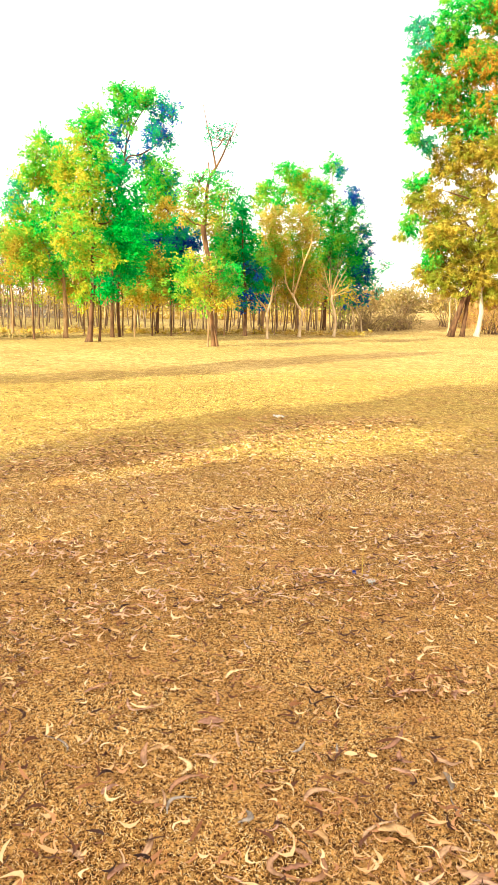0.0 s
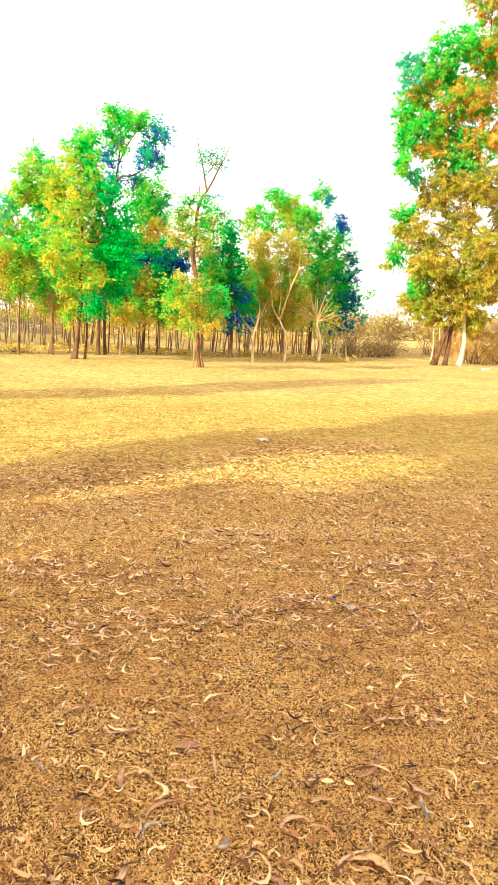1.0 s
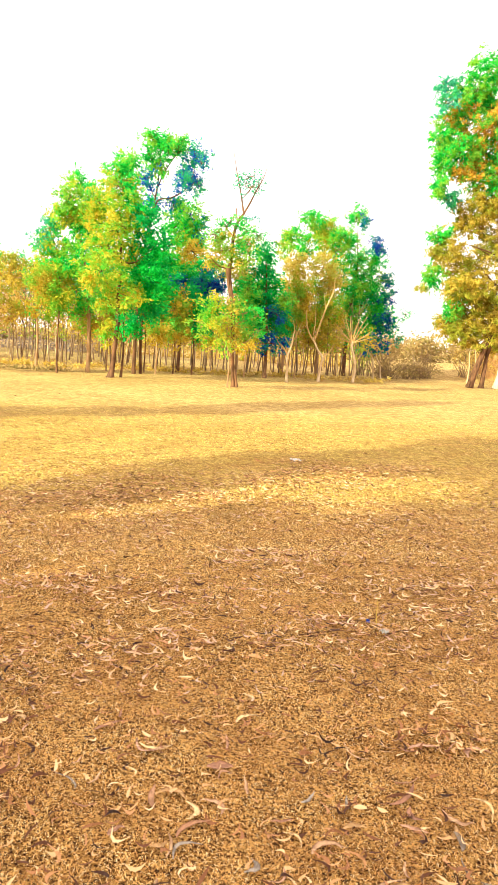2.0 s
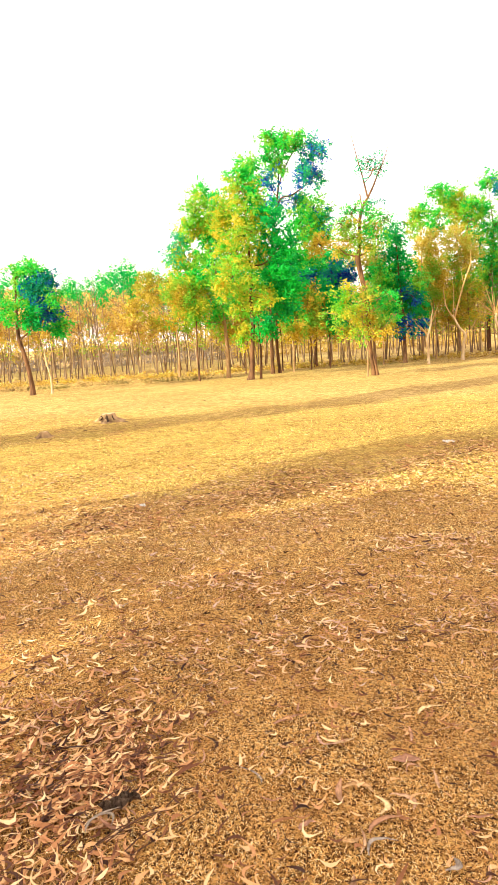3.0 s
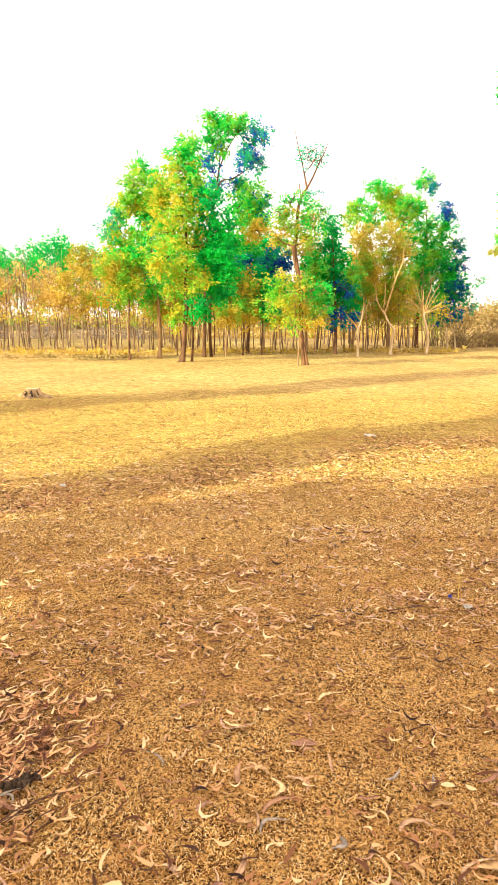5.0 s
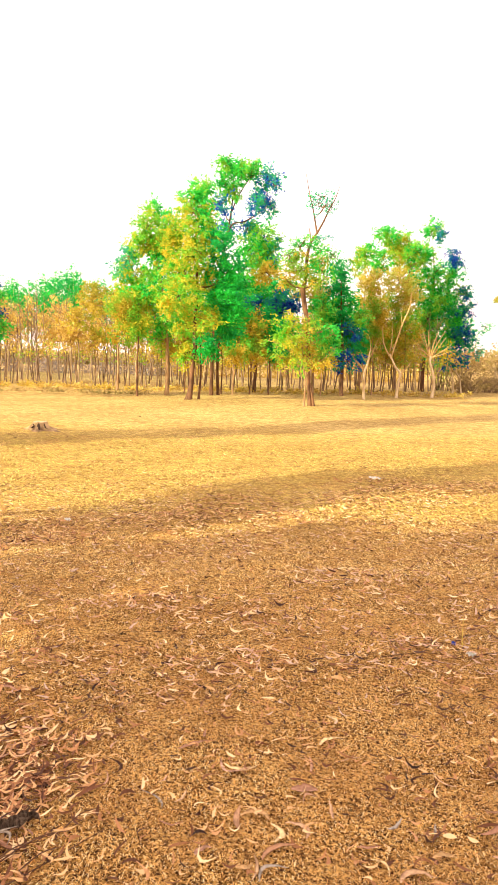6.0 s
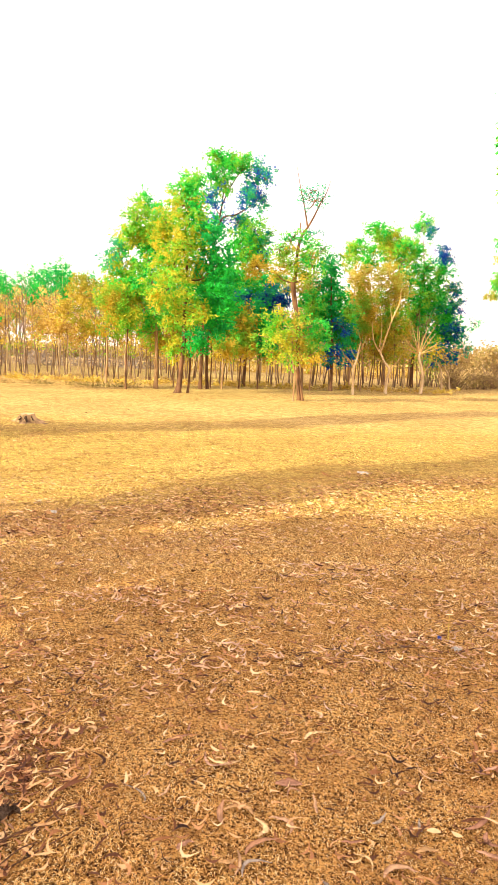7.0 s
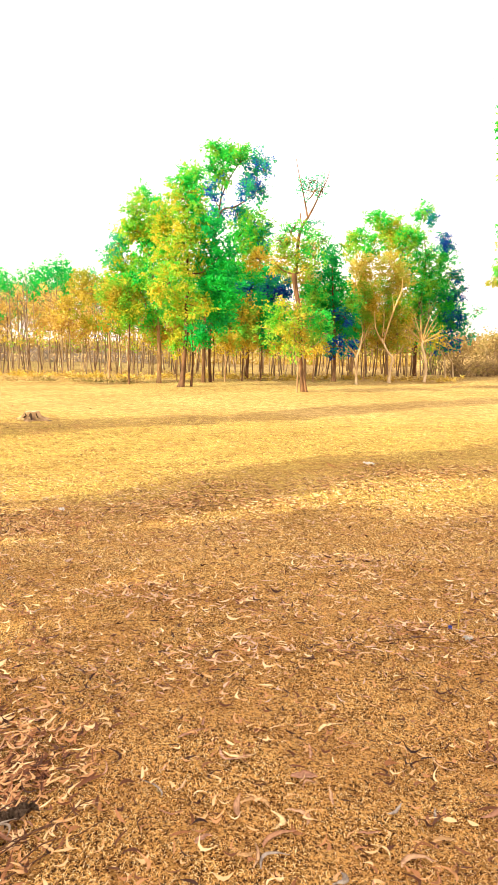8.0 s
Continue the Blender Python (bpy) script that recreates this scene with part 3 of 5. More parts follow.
STEMS = [([(0.04, 0, 0), (-0.02, 0, 0.71), (-0.06, 0, 1.29), (-0.09, 0, 2.46), (-0.24, 0, 3.21), (-0.31, 0, 3.73), (-0.24, 0, 3.96), (-0.21, 0, 4.71), (-0.09, 0, 5.21), (0.08, 0, 5.46)], [0.105, 0.095, 0.10, 0.12, 0.13, 0.135, 0.1, 0.08, 0.07, 0.06]),
         ([(0.16, -0.03, 0), (0.1, -0.02, 0.35), (0.0, 0, 0.8)], [0.08, 0.07, 0.05]),
         ([(0.08, 0, 5.43), (-0.07, 0, 6.15), (-0.2, 0, 6.65), (-0.34, 0, 7.3)], [0.05, 0.034, 0.024, 0.010]),
         ([(0.08, 0, 5.46), (0.27, 0, 5.82), (0.44, 0, 6.2), (0.61, 0, 6.52), (0.74, 0, 6.92)], [0.055, 0.045, 0.032, 0.022, 0.009]),
         ([(-0.11, 0, 5.17), (-0.14, 0, 5.4), (-0.16, 0, 5.6)], [0.04, 0.034, 0.026]),
         ([(-0.29, 0, 3.74), (-0.62, 0, 3.81), (-0.9, 0, 4.05)], [0.055, 0.035, 0.012]),
         ([(-0.29, 0, 3.74), (0.1, 0, 3.88), (0.43, 0, 4.13)], [0.055, 0.035, 0.012]),
         ([(-0.21, 0, 4.74), (-0.45, 0, 4.98), (-0.56, 0, 5.19)], [0.035, 0.024, 0.01]),
         ([(-0.21, 0, 4.66), (0.12, 0, 4.84), (0.45, 0, 4.93)], [0.035, 0.024, 0.01])]
forked = tree("forked_tree", (2.0, 23.3, 0), "leaning tan tree with a bare forked top and thin leaves", STEMS, [], BARK_RUSSET, seed=25, flare=0.25)
foliage(forked, LEAF_TEAL, "sparse grey-green leaves at the top", [(0.18, 6.55, 0.45, 0.42), (0.51, 6.30, 0.27, 0.35), (0.23, 6.18, 0.34, 0.25), (0.05, 5.35, 0.42, 0.2)], fill=0.12, leaf=(0.095, 0.042))
boughs(forked, STEMS, [(0.30, 6.75), (0.10, 6.40), (0.70, 6.42), (0.88, 6.78), (-0.02, 6.75), (0.5, 5.15), (-0.7, 4.9), (-0.95, 4.5), (0.7, 4.6)], BARK_RUSSET, 25, 0.011)
foliage(forked, LEAF_GREEN, "sparse green leaves", [(-0.40, 5.07, 0.33, 0.26), (0.12, 4.87, 0.44, 0.31), (0.56, 4.74, 0.28, 0.23), (0.25, 4.22, 0.45, 0.32), (-0.83, 4.72, 0.26, 0.21)], fill=0.42, leaf=(0.10, 0.046))
foliage(forked, LEAF_OCHRE, "thin ochre leaves", [(-0.45, 4.27, 0.56, 0.35), (-0.83, 3.97, 0.41, 0.23), (-0.66, 4.59, 0.37, 0.25), (0.01, 3.91, 0.49, 0.18), (0.1, 4.55, 0.4, 0.25)], fill=0.6, leaf=(0.10, 0.046))
STEMS = [([(0, 0, 0), (0.02, 0, 0.8), (-0.1, 0, 1.6), (-0.05, 0, 2.3)], [0.045, 0.04, 0.03, 0.012])]
sapling = tree("leafy_sapling", (1.82, 22.95, 0), "broad-leaved yellow-green sapling standing before the forked trunk", STEMS, [], BARK_TAN, seed=26)
boughs(sapling, STEMS, [(-0.69, 2.4), (-0.96, 2.0), (0.8, 2.3), (0.9, 1.9), (-0.4, 1.4), (0.4, 1.5)], BARK_TAN, 26, 0.014)
foliage(sapling, LEAF_GOLD, "golden green leaves", [(-0.69, 2.45, 0.48, 0.36), (-0.96, 2.00, 0.37, 0.32), (-0.37, 2.01, 0.52, 0.40), (-0.42, 1.36, 0.37, 0.24), (-0.76, 1.53, 0.26, 0.22), (-0.57, 2.77, 0.26, 0.21)], fill=0.50, leaf=(0.105, 0.05))
foliage(sapling, LEAF_OCHRE, "ochre leaves", [(0.10, 1.94, 0.49, 0.43), (0.19, 1.33, 0.45, 0.33), (0.06, 2.45, 0.33, 0.29), (0.47, 1.60, 0.34, 0.26), (0.62, 1.42, 0.3, 0.18)], fill=0.48, leaf=(0.105, 0.05))
foliage(sapling, LEAF_GREEN, "green leaves", [(0.78, 2.36, 0.38, 0.27), (0.88, 1.90, 0.34, 0.33), (0.38, 2.37, 0.30, 0.25), (-0.23, 2.53, 0.22, 0.21)], fill=0.40, leaf=(0.105, 0.05))
STEMS = [([(0, 0, 0), (0, 0, 1.6), (-0.1, 0, 3.2), (-0.2, 0, 5.0)], [0.13, 0.11, 0.08, 0.02])]
cone = tree("dense_tree", (3.9, 30.0, 0), "dense dark green conical tree with a dark trunk", STEMS, [], BARK_BROWN, seed=27)
boughs(cone, STEMS, [(-0.9, 3.6), (0.3, 3.0), (0.3, 2.2), (-0.5, 2.7)], BARK_BROWN, 27)
foliage(cone, LEAF_GREEN_AND_SHADE, "green leaves with shade painted in", [(-0.29, 5.10, 0.39, 0.41), (-0.21, 4.45, 0.58, 0.51), (-0.09, 3.71, 0.68, 0.61), (0.11, 2.98, 0.79, 0.66), (0.26, 2.20, 0.79, 0.67), (-0.51, 2.72, 0.59, 0.56)], fill=1.3)
foliage(cone, LEAF_GREEN, "green leaves", [(-0.98, 3.60, 0.53, 0.46), (-0.54, 3.30, 0.44, 0.42), (0.57, 3.22, 0.34, 0.42)], fill=1.2)
# blue lobes put in for the shade low in this crown
foliage(cone, LEAF_SHADE_INDIGO, "leaves with shade painted deep blue", [(0.25, 2.65, 0.40, 0.47), (0.13, 1.47, 0.65, 0.48)], fill=0.72, fore=0.7)
STEMS = [([(0, 0, 0), (0.05, 0, 1.5), (0, 0, 3.0), (0.1, 0, 4.6)], [0.12, 0.1, 0.06, 0.015]),
         ([(0.02, 0, 1.8), (0.6, 0.1, 2.8), (1.15, 0.1, 4.2)], [0.06, 0.045, 0.015])]
shaded = tree("dense_tree", (0.3, 31.2, 0), "dense tree behind the tall ones, its shade coloured deep blue-green", STEMS, [], BARK_BROWN, seed=30)
boughs(shaded, STEMS, [(-0.43, 3.9), (1.2, 3.6), (0.4, 2.9), (-0.74, 2.9)], BARK_BROWN, 30)
# blue and dark green lobes paint the shade behind the tall trees
foliage(shaded, LEAF_SHADE_INDIGO, "leaves with shade painted deep blue", [(-0.43, 3.87, 0.64, 0.48), (1.20, 3.62, 0.75, 0.58), (0.54, 3.42, 0.45, 0.34)], fill=1.4, fore=0.7)
foliage(shaded, LEAF_GREEN_AND_SHADE, "green leaves with shade painted in", [(0.20, 4.31, 0.64, 0.47), (0.40, 2.94, 0.75, 0.63), (1.13, 4.45, 0.54, 0.43), (-0.74, 2.93, 0.54, 0.53), (1.25, 2.75, 0.50, 0.49)], fill=1.3)
foliage(shaded, LEAF_OCHRE, "ochre leaves", [(1.06, 1.45, 0.71, 0.40), (0.19, 2.15, 0.50, 0.44)], fill=0.6)
STEMS = [([(0, 0, 0), (0, 0, 2.5), (0.1, 0, 5.0)], [0.1, 0.08, 0.012])]
russet = tree("russet_tree", (5.0, 32.4, 0), "pale russet tree with dry leaves beside the round tree", STEMS, [], BARK_TAN, seed=36)
foliage(russet, LEAF_AMBER, "dry golden brown leaves", [(0.34, 4.92, 0.63, 0.65), (0.21, 4.03, 0.64, 0.66), (0.57, 3.37, 0.48, 0.56)], fill=1.17)
foliage(russet, LEAF_GREEN, "green leaves", [(0.27, 2.46, 0.43, 0.62), (0.07, 3.24, 0.27, 0.36)], fill=1.04)
russet = tree("russet_tree", (2.75, 30.6, 0), "slender russet tree with dry leaves among the green ones", STEMS, [], BARK_TAN, seed=35)
foliage(russet, LEAF_AMBER, "dry golden brown leaves", [(0.10, 4.17, 0.49, 0.56), (-0.73, 4.19, 0.29, 0.33)], fill=1.17)

# the group beside it, with the bare pollards in front
STEMS = [([(0, 0, 0), (0, 0, 1.5), (0.15, 0, 3.0), (0.4, 0, 4.8), (0.55, 0, 7.0)], [0.15, 0.12, 0.095, 0.06, 0.014]),
         ([(0, 0, 1.5), (-0.5, 0, 2.8), (-1.1, 0, 4.6), (-1.2, 0, 6.0)], [0.085, 0.065, 0.04, 0.012])]
round_one = tree("round_tree", (6.75, 33.3, 0), "round yellow-green tree with a forked tan trunk", STEMS, [], BARK_TAN, seed=41)
boughs(round_one, STEMS, [(0.4, 7.2), (-0.4, 7.3), (-1.1, 6.6), (-0.5, 6.0), (0.2, 5.0), (1.4, 6.3), (0.2, 3.7)], BARK_TAN, 41)
foliage(round_one, LEAF_GREEN, "green leaves", [(-0.81, 7.03, 0.48, 0.37), (-1.43, 6.42, 0.50, 0.44), (-0.91, 5.99, 0.68, 0.48), (-0.07, 6.94, 0.68, 0.52), (0.59, 6.32, 0.51, 0.42), (1.12, 6.23, 0.57, 0.48)], fill=0.92)
foliage(round_one, LEAF_GOLD, "golden green leaves", [(0.04, 6.59, 0.68, 0.52), (-1.72, 5.96, 0.51, 0.53), (0.09, 6.14, 0.73, 0.58), (-0.21, 3.91, 0.92, 0.75), (-0.43, 2.66, 0.52, 0.69), (0.29, 3.20, 0.70, 0.65)], fill=0.92)
foliage(round_one, LEAF_AMBER, "golden leaves lower down", [(-0.11, 5.00, 0.80, 0.70), (0.41, 4.20, 0.69, 0.65), (0.20, 2.57, 0.81, 0.71), (0.49, 1.77, 0.70, 0.44), (-0.27, 1.65, 0.70, 0.39)], fill=0.92)
STEMS = [([(0, 0, 0), (0, 0, 1.6), (0.1, 0, 3.4), (0.3, 0, 5.4), (0.1, 0, 7.6)], [0.16, 0.13, 0.1, 0.06, 0.014])]
round_two = tree("round_tree", (8.6, 35.6, 0), "dense green tree, its shaded outer side coloured deep blue-green", STEMS, [], BARK_BROWN, seed=42)
boughs(round_two, STEMS, [(1.1, 6.3), (0.6, 5.0), (1.9, 4.0), (1.6, 2.9), (-0.3, 4.2), (0.3, 2.9)], BARK_BROWN, 42)
foliage(round_two, LEAF_GREEN, "green leaves", [(-0.10, 7.64, 0.48, 0.47), (-0.28, 5.27, 0.90, 0.70), (0.69, 4.96, 0.85, 0.71), (-0.10, 4.25, 1.01, 0.80), (0.38, 2.92, 1.02, 0.82), (-0.53, 5.97, 0.54, 0.50), (0.51, 5.87, 0.48, 0.45)], fill=0.90)
# shade on the side away from the sun, given as blue leaves
foliage(round_two, LEAF_SHADE_INDIGO, "leaves with shade painted deep blue", [(0.91, 6.35, 0.48, 0.48), (0.17, 7.29, 0.24, 0.34), (1.89, 4.06, 0.43, 0.52), (1.68, 4.80, 0.36, 0.35), (1.11, 1.74, 0.87, 0.44), (1.56, 2.70, 0.50, 0.58)], fill=0.90, fore=0.7)
foliage(round_two, LEAF_EMERALD, "emerald leaves", [(1.10, 4.01, 0.85, 0.72), (1.43, 3.02, 0.78, 0.82), (1.10, 5.71, 0.49, 0.39), (1.75, 3.52, 0.44, 0.64), (0.66, 2.14, 0.74, 0.53)], fill=1.08)
foliage(round_two, LEAF_TEAL, "pale green leaves at the edge", [(2.22, 2.66, 0.40, 0.70), (2.74, 3.24, 0.21, 0.33), (2.52, 1.90, 0.29, 0.36)], fill=0.45)


def pollard(name, base, label, stems, shoots, seed, bark=BARK_PALE):
    """A lopped bare tree: pale stems and a fan of straight shoots. shoots: rows of (start, end, radius)."""
    rng = np.random.default_rng(seed)
    top = thing(name, base, label, "tree", "lopped bare trees")
    for p, r in stems:
        v, f = tube(p, [0.8 * k for k in r], 9, 0.06, rng, 5 * len(p), 0.3 if p[0][2] < 0.1 else 0)
        part("trunk", mesh_from("trunk", v, f, True), bark if p[0][2] < 0.1 else BARK_LIMB, top)
    for a, b, r in shoots:
        a, b = np.asarray(a), np.asarray(b)
        v, f = tube([a, 0.5 * (a + b) + rng.standard_normal(3) * 0.04, b], [1.0 * r, 0.68 * r, 0.25 * r], 6, 0.04, rng, 8)
        part("shoot", mesh_from("shoot", v, f, True), BARK_LIMB, top)
    return top


pollard("bare_tree", (7.85, 30.7, 0), "small pale bare tree with a fan of upright lopped shoots", [
    ([(0, 0, 0), (0.05, 0, 0.5), (0.0, 0, 1.0), (-0.15, 0, 1.5), (-0.13, 0, 1.75)], [0.085, 0.075, 0.07, 0.065, 0.075])],
    [((-0.13, 0, 1.68), (-0.13 + 1.0 * math.sin(a), 0.25 * math.sin(3 * k), 1.72 + 1.3 * math.cos(a) * (0.85 + 0.15 * math.cos(5 * k))), 0.024)
     for k, a in enumerate(np.linspace(-1.35, 1.3, 15))] +
    [((0.04, 0, 0.8), (0.35, 0, 1.25), 0.022), ((0.02, 0, 0.9), (0.2, 0, 1.5), 0.018)], 51)
pollard("bare_tree", (6.15, 29.8, 0), "pale bare tree forking low into long limbs", [
    ([(0, 0, 0), (0.05, 0, 0.6), (0.12, 0, 1.0), (-0.1, 0, 1.3), (-0.35, 0, 1.8)], [0.08, 0.07, 0.065, 0.055, 0.05]),
    ([(-0.3, 0, 1.6), (-0.1, 0, 2.3), (0.15, 0, 3.1), (0.38, 0, 3.7), (0.42, 0, 4.3)], [0.05, 0.045, 0.04, 0.03, 0.012]),
    ([(-0.35, 0, 1.7), (-0.6, 0, 2.2), (-0.7, 0, 2.9)], [0.045, 0.035, 0.015]),
    ([(0.1, 0, 0.95), (0.35, 0, 1.2), (0.6, 0, 1.6)], [0.045, 0.03, 0.014])],
    [((-0.33, 0, 1.9), (-0.3, 0.1, 3.2), 0.025), ((-0.05, 0, 1.3), (-0.8, 0, 1.55), 0.018), ((0.1, 0, 3.0), (0.0, 0, 3.6), 0.015)], 52)
pollard("bare_tree", (4.5, 27.9, 0), "small crooked pale bare tree with lopped arms", [
    ([(0, 0, 0), (0.0, 0, 0.6), (-0.02, 0, 1.0), (0.1, 0, 1.4), (0.2, 0, 2.0)], [0.065, 0.055, 0.055, 0.045, 0.02]),
    ([(0.0, 0, 1.0), (-0.15, 0, 1.3), (-0.35, 0, 1.5)], [0.04, 0.03, 0.012])],
    [((0.1, 0, 1.4), (-0.2, 0, 1.9), 0.018), ((0.12, 0, 1.5), (0.45, 0, 2.3), 0.02), ((0.2, 0, 1.9), (0.1, 0, 2.5), 0.014), ((-0.1, 0, 1.2), (-0.5, 0, 1.75), 0.014)], 53)
pollard("bare_tree", (9.9, 34.8, 0), "low bent pale bare tree with curved arms", [
    ([(0, 0, 0), (-0.05, 0, 0.7), (-0.1, 0, 1.0), (-0.3, 0, 1.3), (-0.55, 0, 1.45)], [0.06, 0.05, 0.045, 0.035, 0.015]),
    ([(0.4, 0, 0), (0.3, 0, 0.7), (0.1, 0, 1.1), (0.15, 0, 1.6)], [0.05, 0.045, 0.035, 0.015])],
    [((-0.1, 0, 1.1), (0.0, 0, 1.7), 0.02)], 54)

# the great tree with the leaning trunks
STEMS = [([(0, 0, 0), (0.22, 0, 0.8), (0.55, 0, 1.8), (0.9, 0, 3.2), (1.2, 0.1, 6.0), (1.3, 0.1, 10.0), (1.2, 0, 15.5)], [0.26, 0.21, 0.2, 0.18, 0.14, 0.1, 0.02]),
         ([(0.62, 0.15, 0), (0.7, 0.15, 0.8), (0.85, 0.2, 1.8), (1.6, 0.3, 3.6), (2.4, 0.3, 6.5)], [0.18, 0.15, 0.14, 0.11, 0.045])]
great = tree("great_tree", (13.5, 31.6, 0), "great gum-like tree, leaning brown twin trunks and ochre-green crown", STEMS, [], BARK_BROWN, seed=61)
boughs(great, STEMS, [(0.0, 5.3), (-0.9, 4.4), (-0.3, 6.2), (-1.0, 6.3), (0.2, 8.3), (-0.9, 9.6), (-1.4, 10.6), (-0.9, 12.2), (0.6, 11.5), (2.2, 9.0), (2.4, 6.4), (-0.3, 13.8), (2.4, 12.6), (0.8, 4.4)], BARK_BROWN, 61, 0.05)
foliage(great, LEAF_GREEN, "green leaves", [(-0.15, 13.45, 1.44, 0.70), (-1.14, 12.48, 0.98, 0.71), (-0.06, 12.37, 0.87, 0.61), (-2.18, 10.68, 0.57, 0.66), (-1.61, 10.04, 0.82, 0.57), (0.13, 9.93, 1.00, 0.67), (-2.21, 9.61, 0.44, 0.52), (-2.46, 8.52, 0.29, 0.57), (0.23, 8.76, 1.01, 0.48), (-1.81, 6.62, 0.60, 0.38), (-2.12, 4.83, 0.42, 0.55), (-1.11, 3.49, 0.43, 0.51)], fill=1.61, leaf=(0.19, 0.062), droop=0.7)
foliage(great, LEAF_TEAL, "thin blue-green leaves", [(-2.12, 12.79, 0.51, 0.55), (-2.47, 11.80, 0.43, 0.55), (-1.90, 8.07, 0.48, 0.40), (-1.26, 8.21, 0.35, 0.48)], fill=0.71, leaf=(0.19, 0.062), droop=0.7)
foliage(great, LEAF_FLECK, "orange ochre leaves", [(-1.59, 11.57, 0.81, 0.61), (-0.17, 11.16, 1.11, 0.82), (0.89, 11.51, 1.00, 0.87), (1.05, 9.68, 0.96, 0.78), (-0.90, 9.27, 1.00, 0.57), (0.75, 13.07, 0.76, 0.65), (-0.72, 10.58, 0.71, 0.56)], fill=1.61, leaf=(0.19, 0.062), droop=0.7)
foliage(great, LEAF_OLIVE, "golden ochre leaves", [(-0.01, 7.90, 1.14, 0.75), (1.20, 7.95, 0.98, 0.86), (-0.52, 7.14, 0.84, 0.49), (-1.53, 5.84, 0.84, 0.65), (-0.31, 5.12, 1.04, 0.77), (0.76, 6.39, 0.98, 0.76), (1.44, 5.18, 0.98, 0.84), (-1.08, 4.29, 0.85, 0.62), (0.39, 4.11, 1.17, 0.73), (1.56, 3.80, 0.99, 0.79), (-2.58, 4.29, 0.24, 0.11)], fill=1.69, leaf=(0.19, 0.062), droop=0.7)
foliage(great, LEAF_OLIVE, "olive gold leaves low down", [(-0.10, 3.05, 1.05, 0.74), (-0.90, 2.40, 0.67, 0.52), (1.06, 2.76, 1.20, 0.75), (1.93, 2.03, 0.82, 0.70), (0.05, 2.05, 0.56, 0.34), (-1.19, 2.88, 0.43, 0.40)], fill=1.69, leaf=(0.19, 0.062), droop=0.7)
foliage(great, LEAF_FLECK, "orange ochre leaves", [(2.6, 13.2, 1.66, 1.55), (3.4, 10.8, 1.44, 1.77), (2.7, 15.2, 1.55, 1.32), (1.0, 15.9, 1.32, 1.10)], fill=1.78, leaf=(0.19, 0.062), droop=0.7)
foliage(great, LEAF_OLIVE, "golden ochre leaves", [(3.4, 8.0, 1.44, 1.44), (3.5, 5.6, 1.44, 1.32), (3.0, 3.9, 1.21, 0.99)], fill=1.78, leaf=(0.19, 0.062), droop=0.7)
pollard("pale_tree", (14.78, 31.7, 0), "smooth whitish trunk with stubby lopped arms under the great tree", [
    ([(0, 0, 0), (0.1, 0, 0.5), (0.16, 0, 1.1), (0.08, 0, 1.7), (0.05, 0, 2.2)], [0.17, 0.13, 0.13, 0.12, 0.08]),
    ([(0.05, 0, 1.8), (-0.12, 0, 2.1), (-0.2, 0, 2.25)], [0.08, 0.06, 0.05])],
    [((0.06, 0, 2.0), (0.35, 0, 2.6), 0.05)], 62, BARK_WHITE)

pollard("bare_tree", (15.25, 36.0, 0), "thin pale bare tree behind the great tree's trunks", [
    ([(0, 0, 0), (0.03, 0, 0.8), (-0.02, 0, 1.5), (0.05, 0, 2.2)], [0.055, 0.045, 0.04, 0.015]),
    ([(0.4, 0.1, 0), (0.42, 0.1, 0.9), (0.3, 0.1, 1.9)], [0.05, 0.04, 0.015])],
    [((0.0, 0, 1.3), (-0.35, 0, 2.0), 0.018)], 63)

# the tree at the other end of the field
STEMS = [([(0, 0, 0), (-0.03, 0, 0.6), (-0.14, 0, 1.3), (-0.3, 0, 2.1), (-0.25, 0, 3.2), (-0.15, 0, 4.3)], [0.15, 0.13, 0.12, 0.11, 0.065, 0.016])]
leaning = tree("leaning_tree", (-9.52, 24.3, 0), "leaning dark-trunked tree with a green crown, its shade coloured blue", STEMS, [], BARK_BROWN, seed=71)
boughs(leaning, STEMS, [(0.4, 3.6), (0.5, 2.9), (-0.5, 3.2), (0.8, 2.6)], BARK_BROWN, 71)
foliage(leaning, LEAF_GREEN, "green leaves", [(-0.15, 4.03, 0.37, 0.47), (0.16, 4.38, 0.27, 0.25), (0.51, 4.15, 0.35, 0.29), (0.13, 3.30, 0.46, 0.55), (-0.29, 2.89, 0.40, 0.44), (1.14, 3.13, 0.31, 0.41), (1.19, 2.34, 0.25, 0.32)])
# blue lobes, then dark green ones, paint this crown's shaded middle
foliage(leaning, LEAF_SHADE_INDIGO, "leaves with shade painted deep blue", [(0.62, 3.53, 0.45, 0.53), (0.98, 3.82, 0.27, 0.23), (0.90, 2.73, 0.35, 0.40)], fill=1.50, fore=0.7)
foliage(leaning, LEAF_GREEN_AND_SHADE, "green leaves with shade painted in", [(0.50, 2.55, 0.48, 0.36), (0.91, 2.26, 0.37, 0.28)], fill=1.2)
pollard("bare_tree", (-8.95, 24.6, 0), "thin pale bare sapling beside the leaning tree", [
    ([(0, 0, 0), (0.0, 0, 0.6), (-0.1, 0, 1.1), (-0.15, 0, 1.8)], [0.05, 0.04, 0.035, 0.012])],
    [((-0.05, 0, 1.0), (0.25, 0, 1.9), 0.018), ((-0.1, 0, 1.1), (-0.4, 0, 1.8), 0.015)], 72)


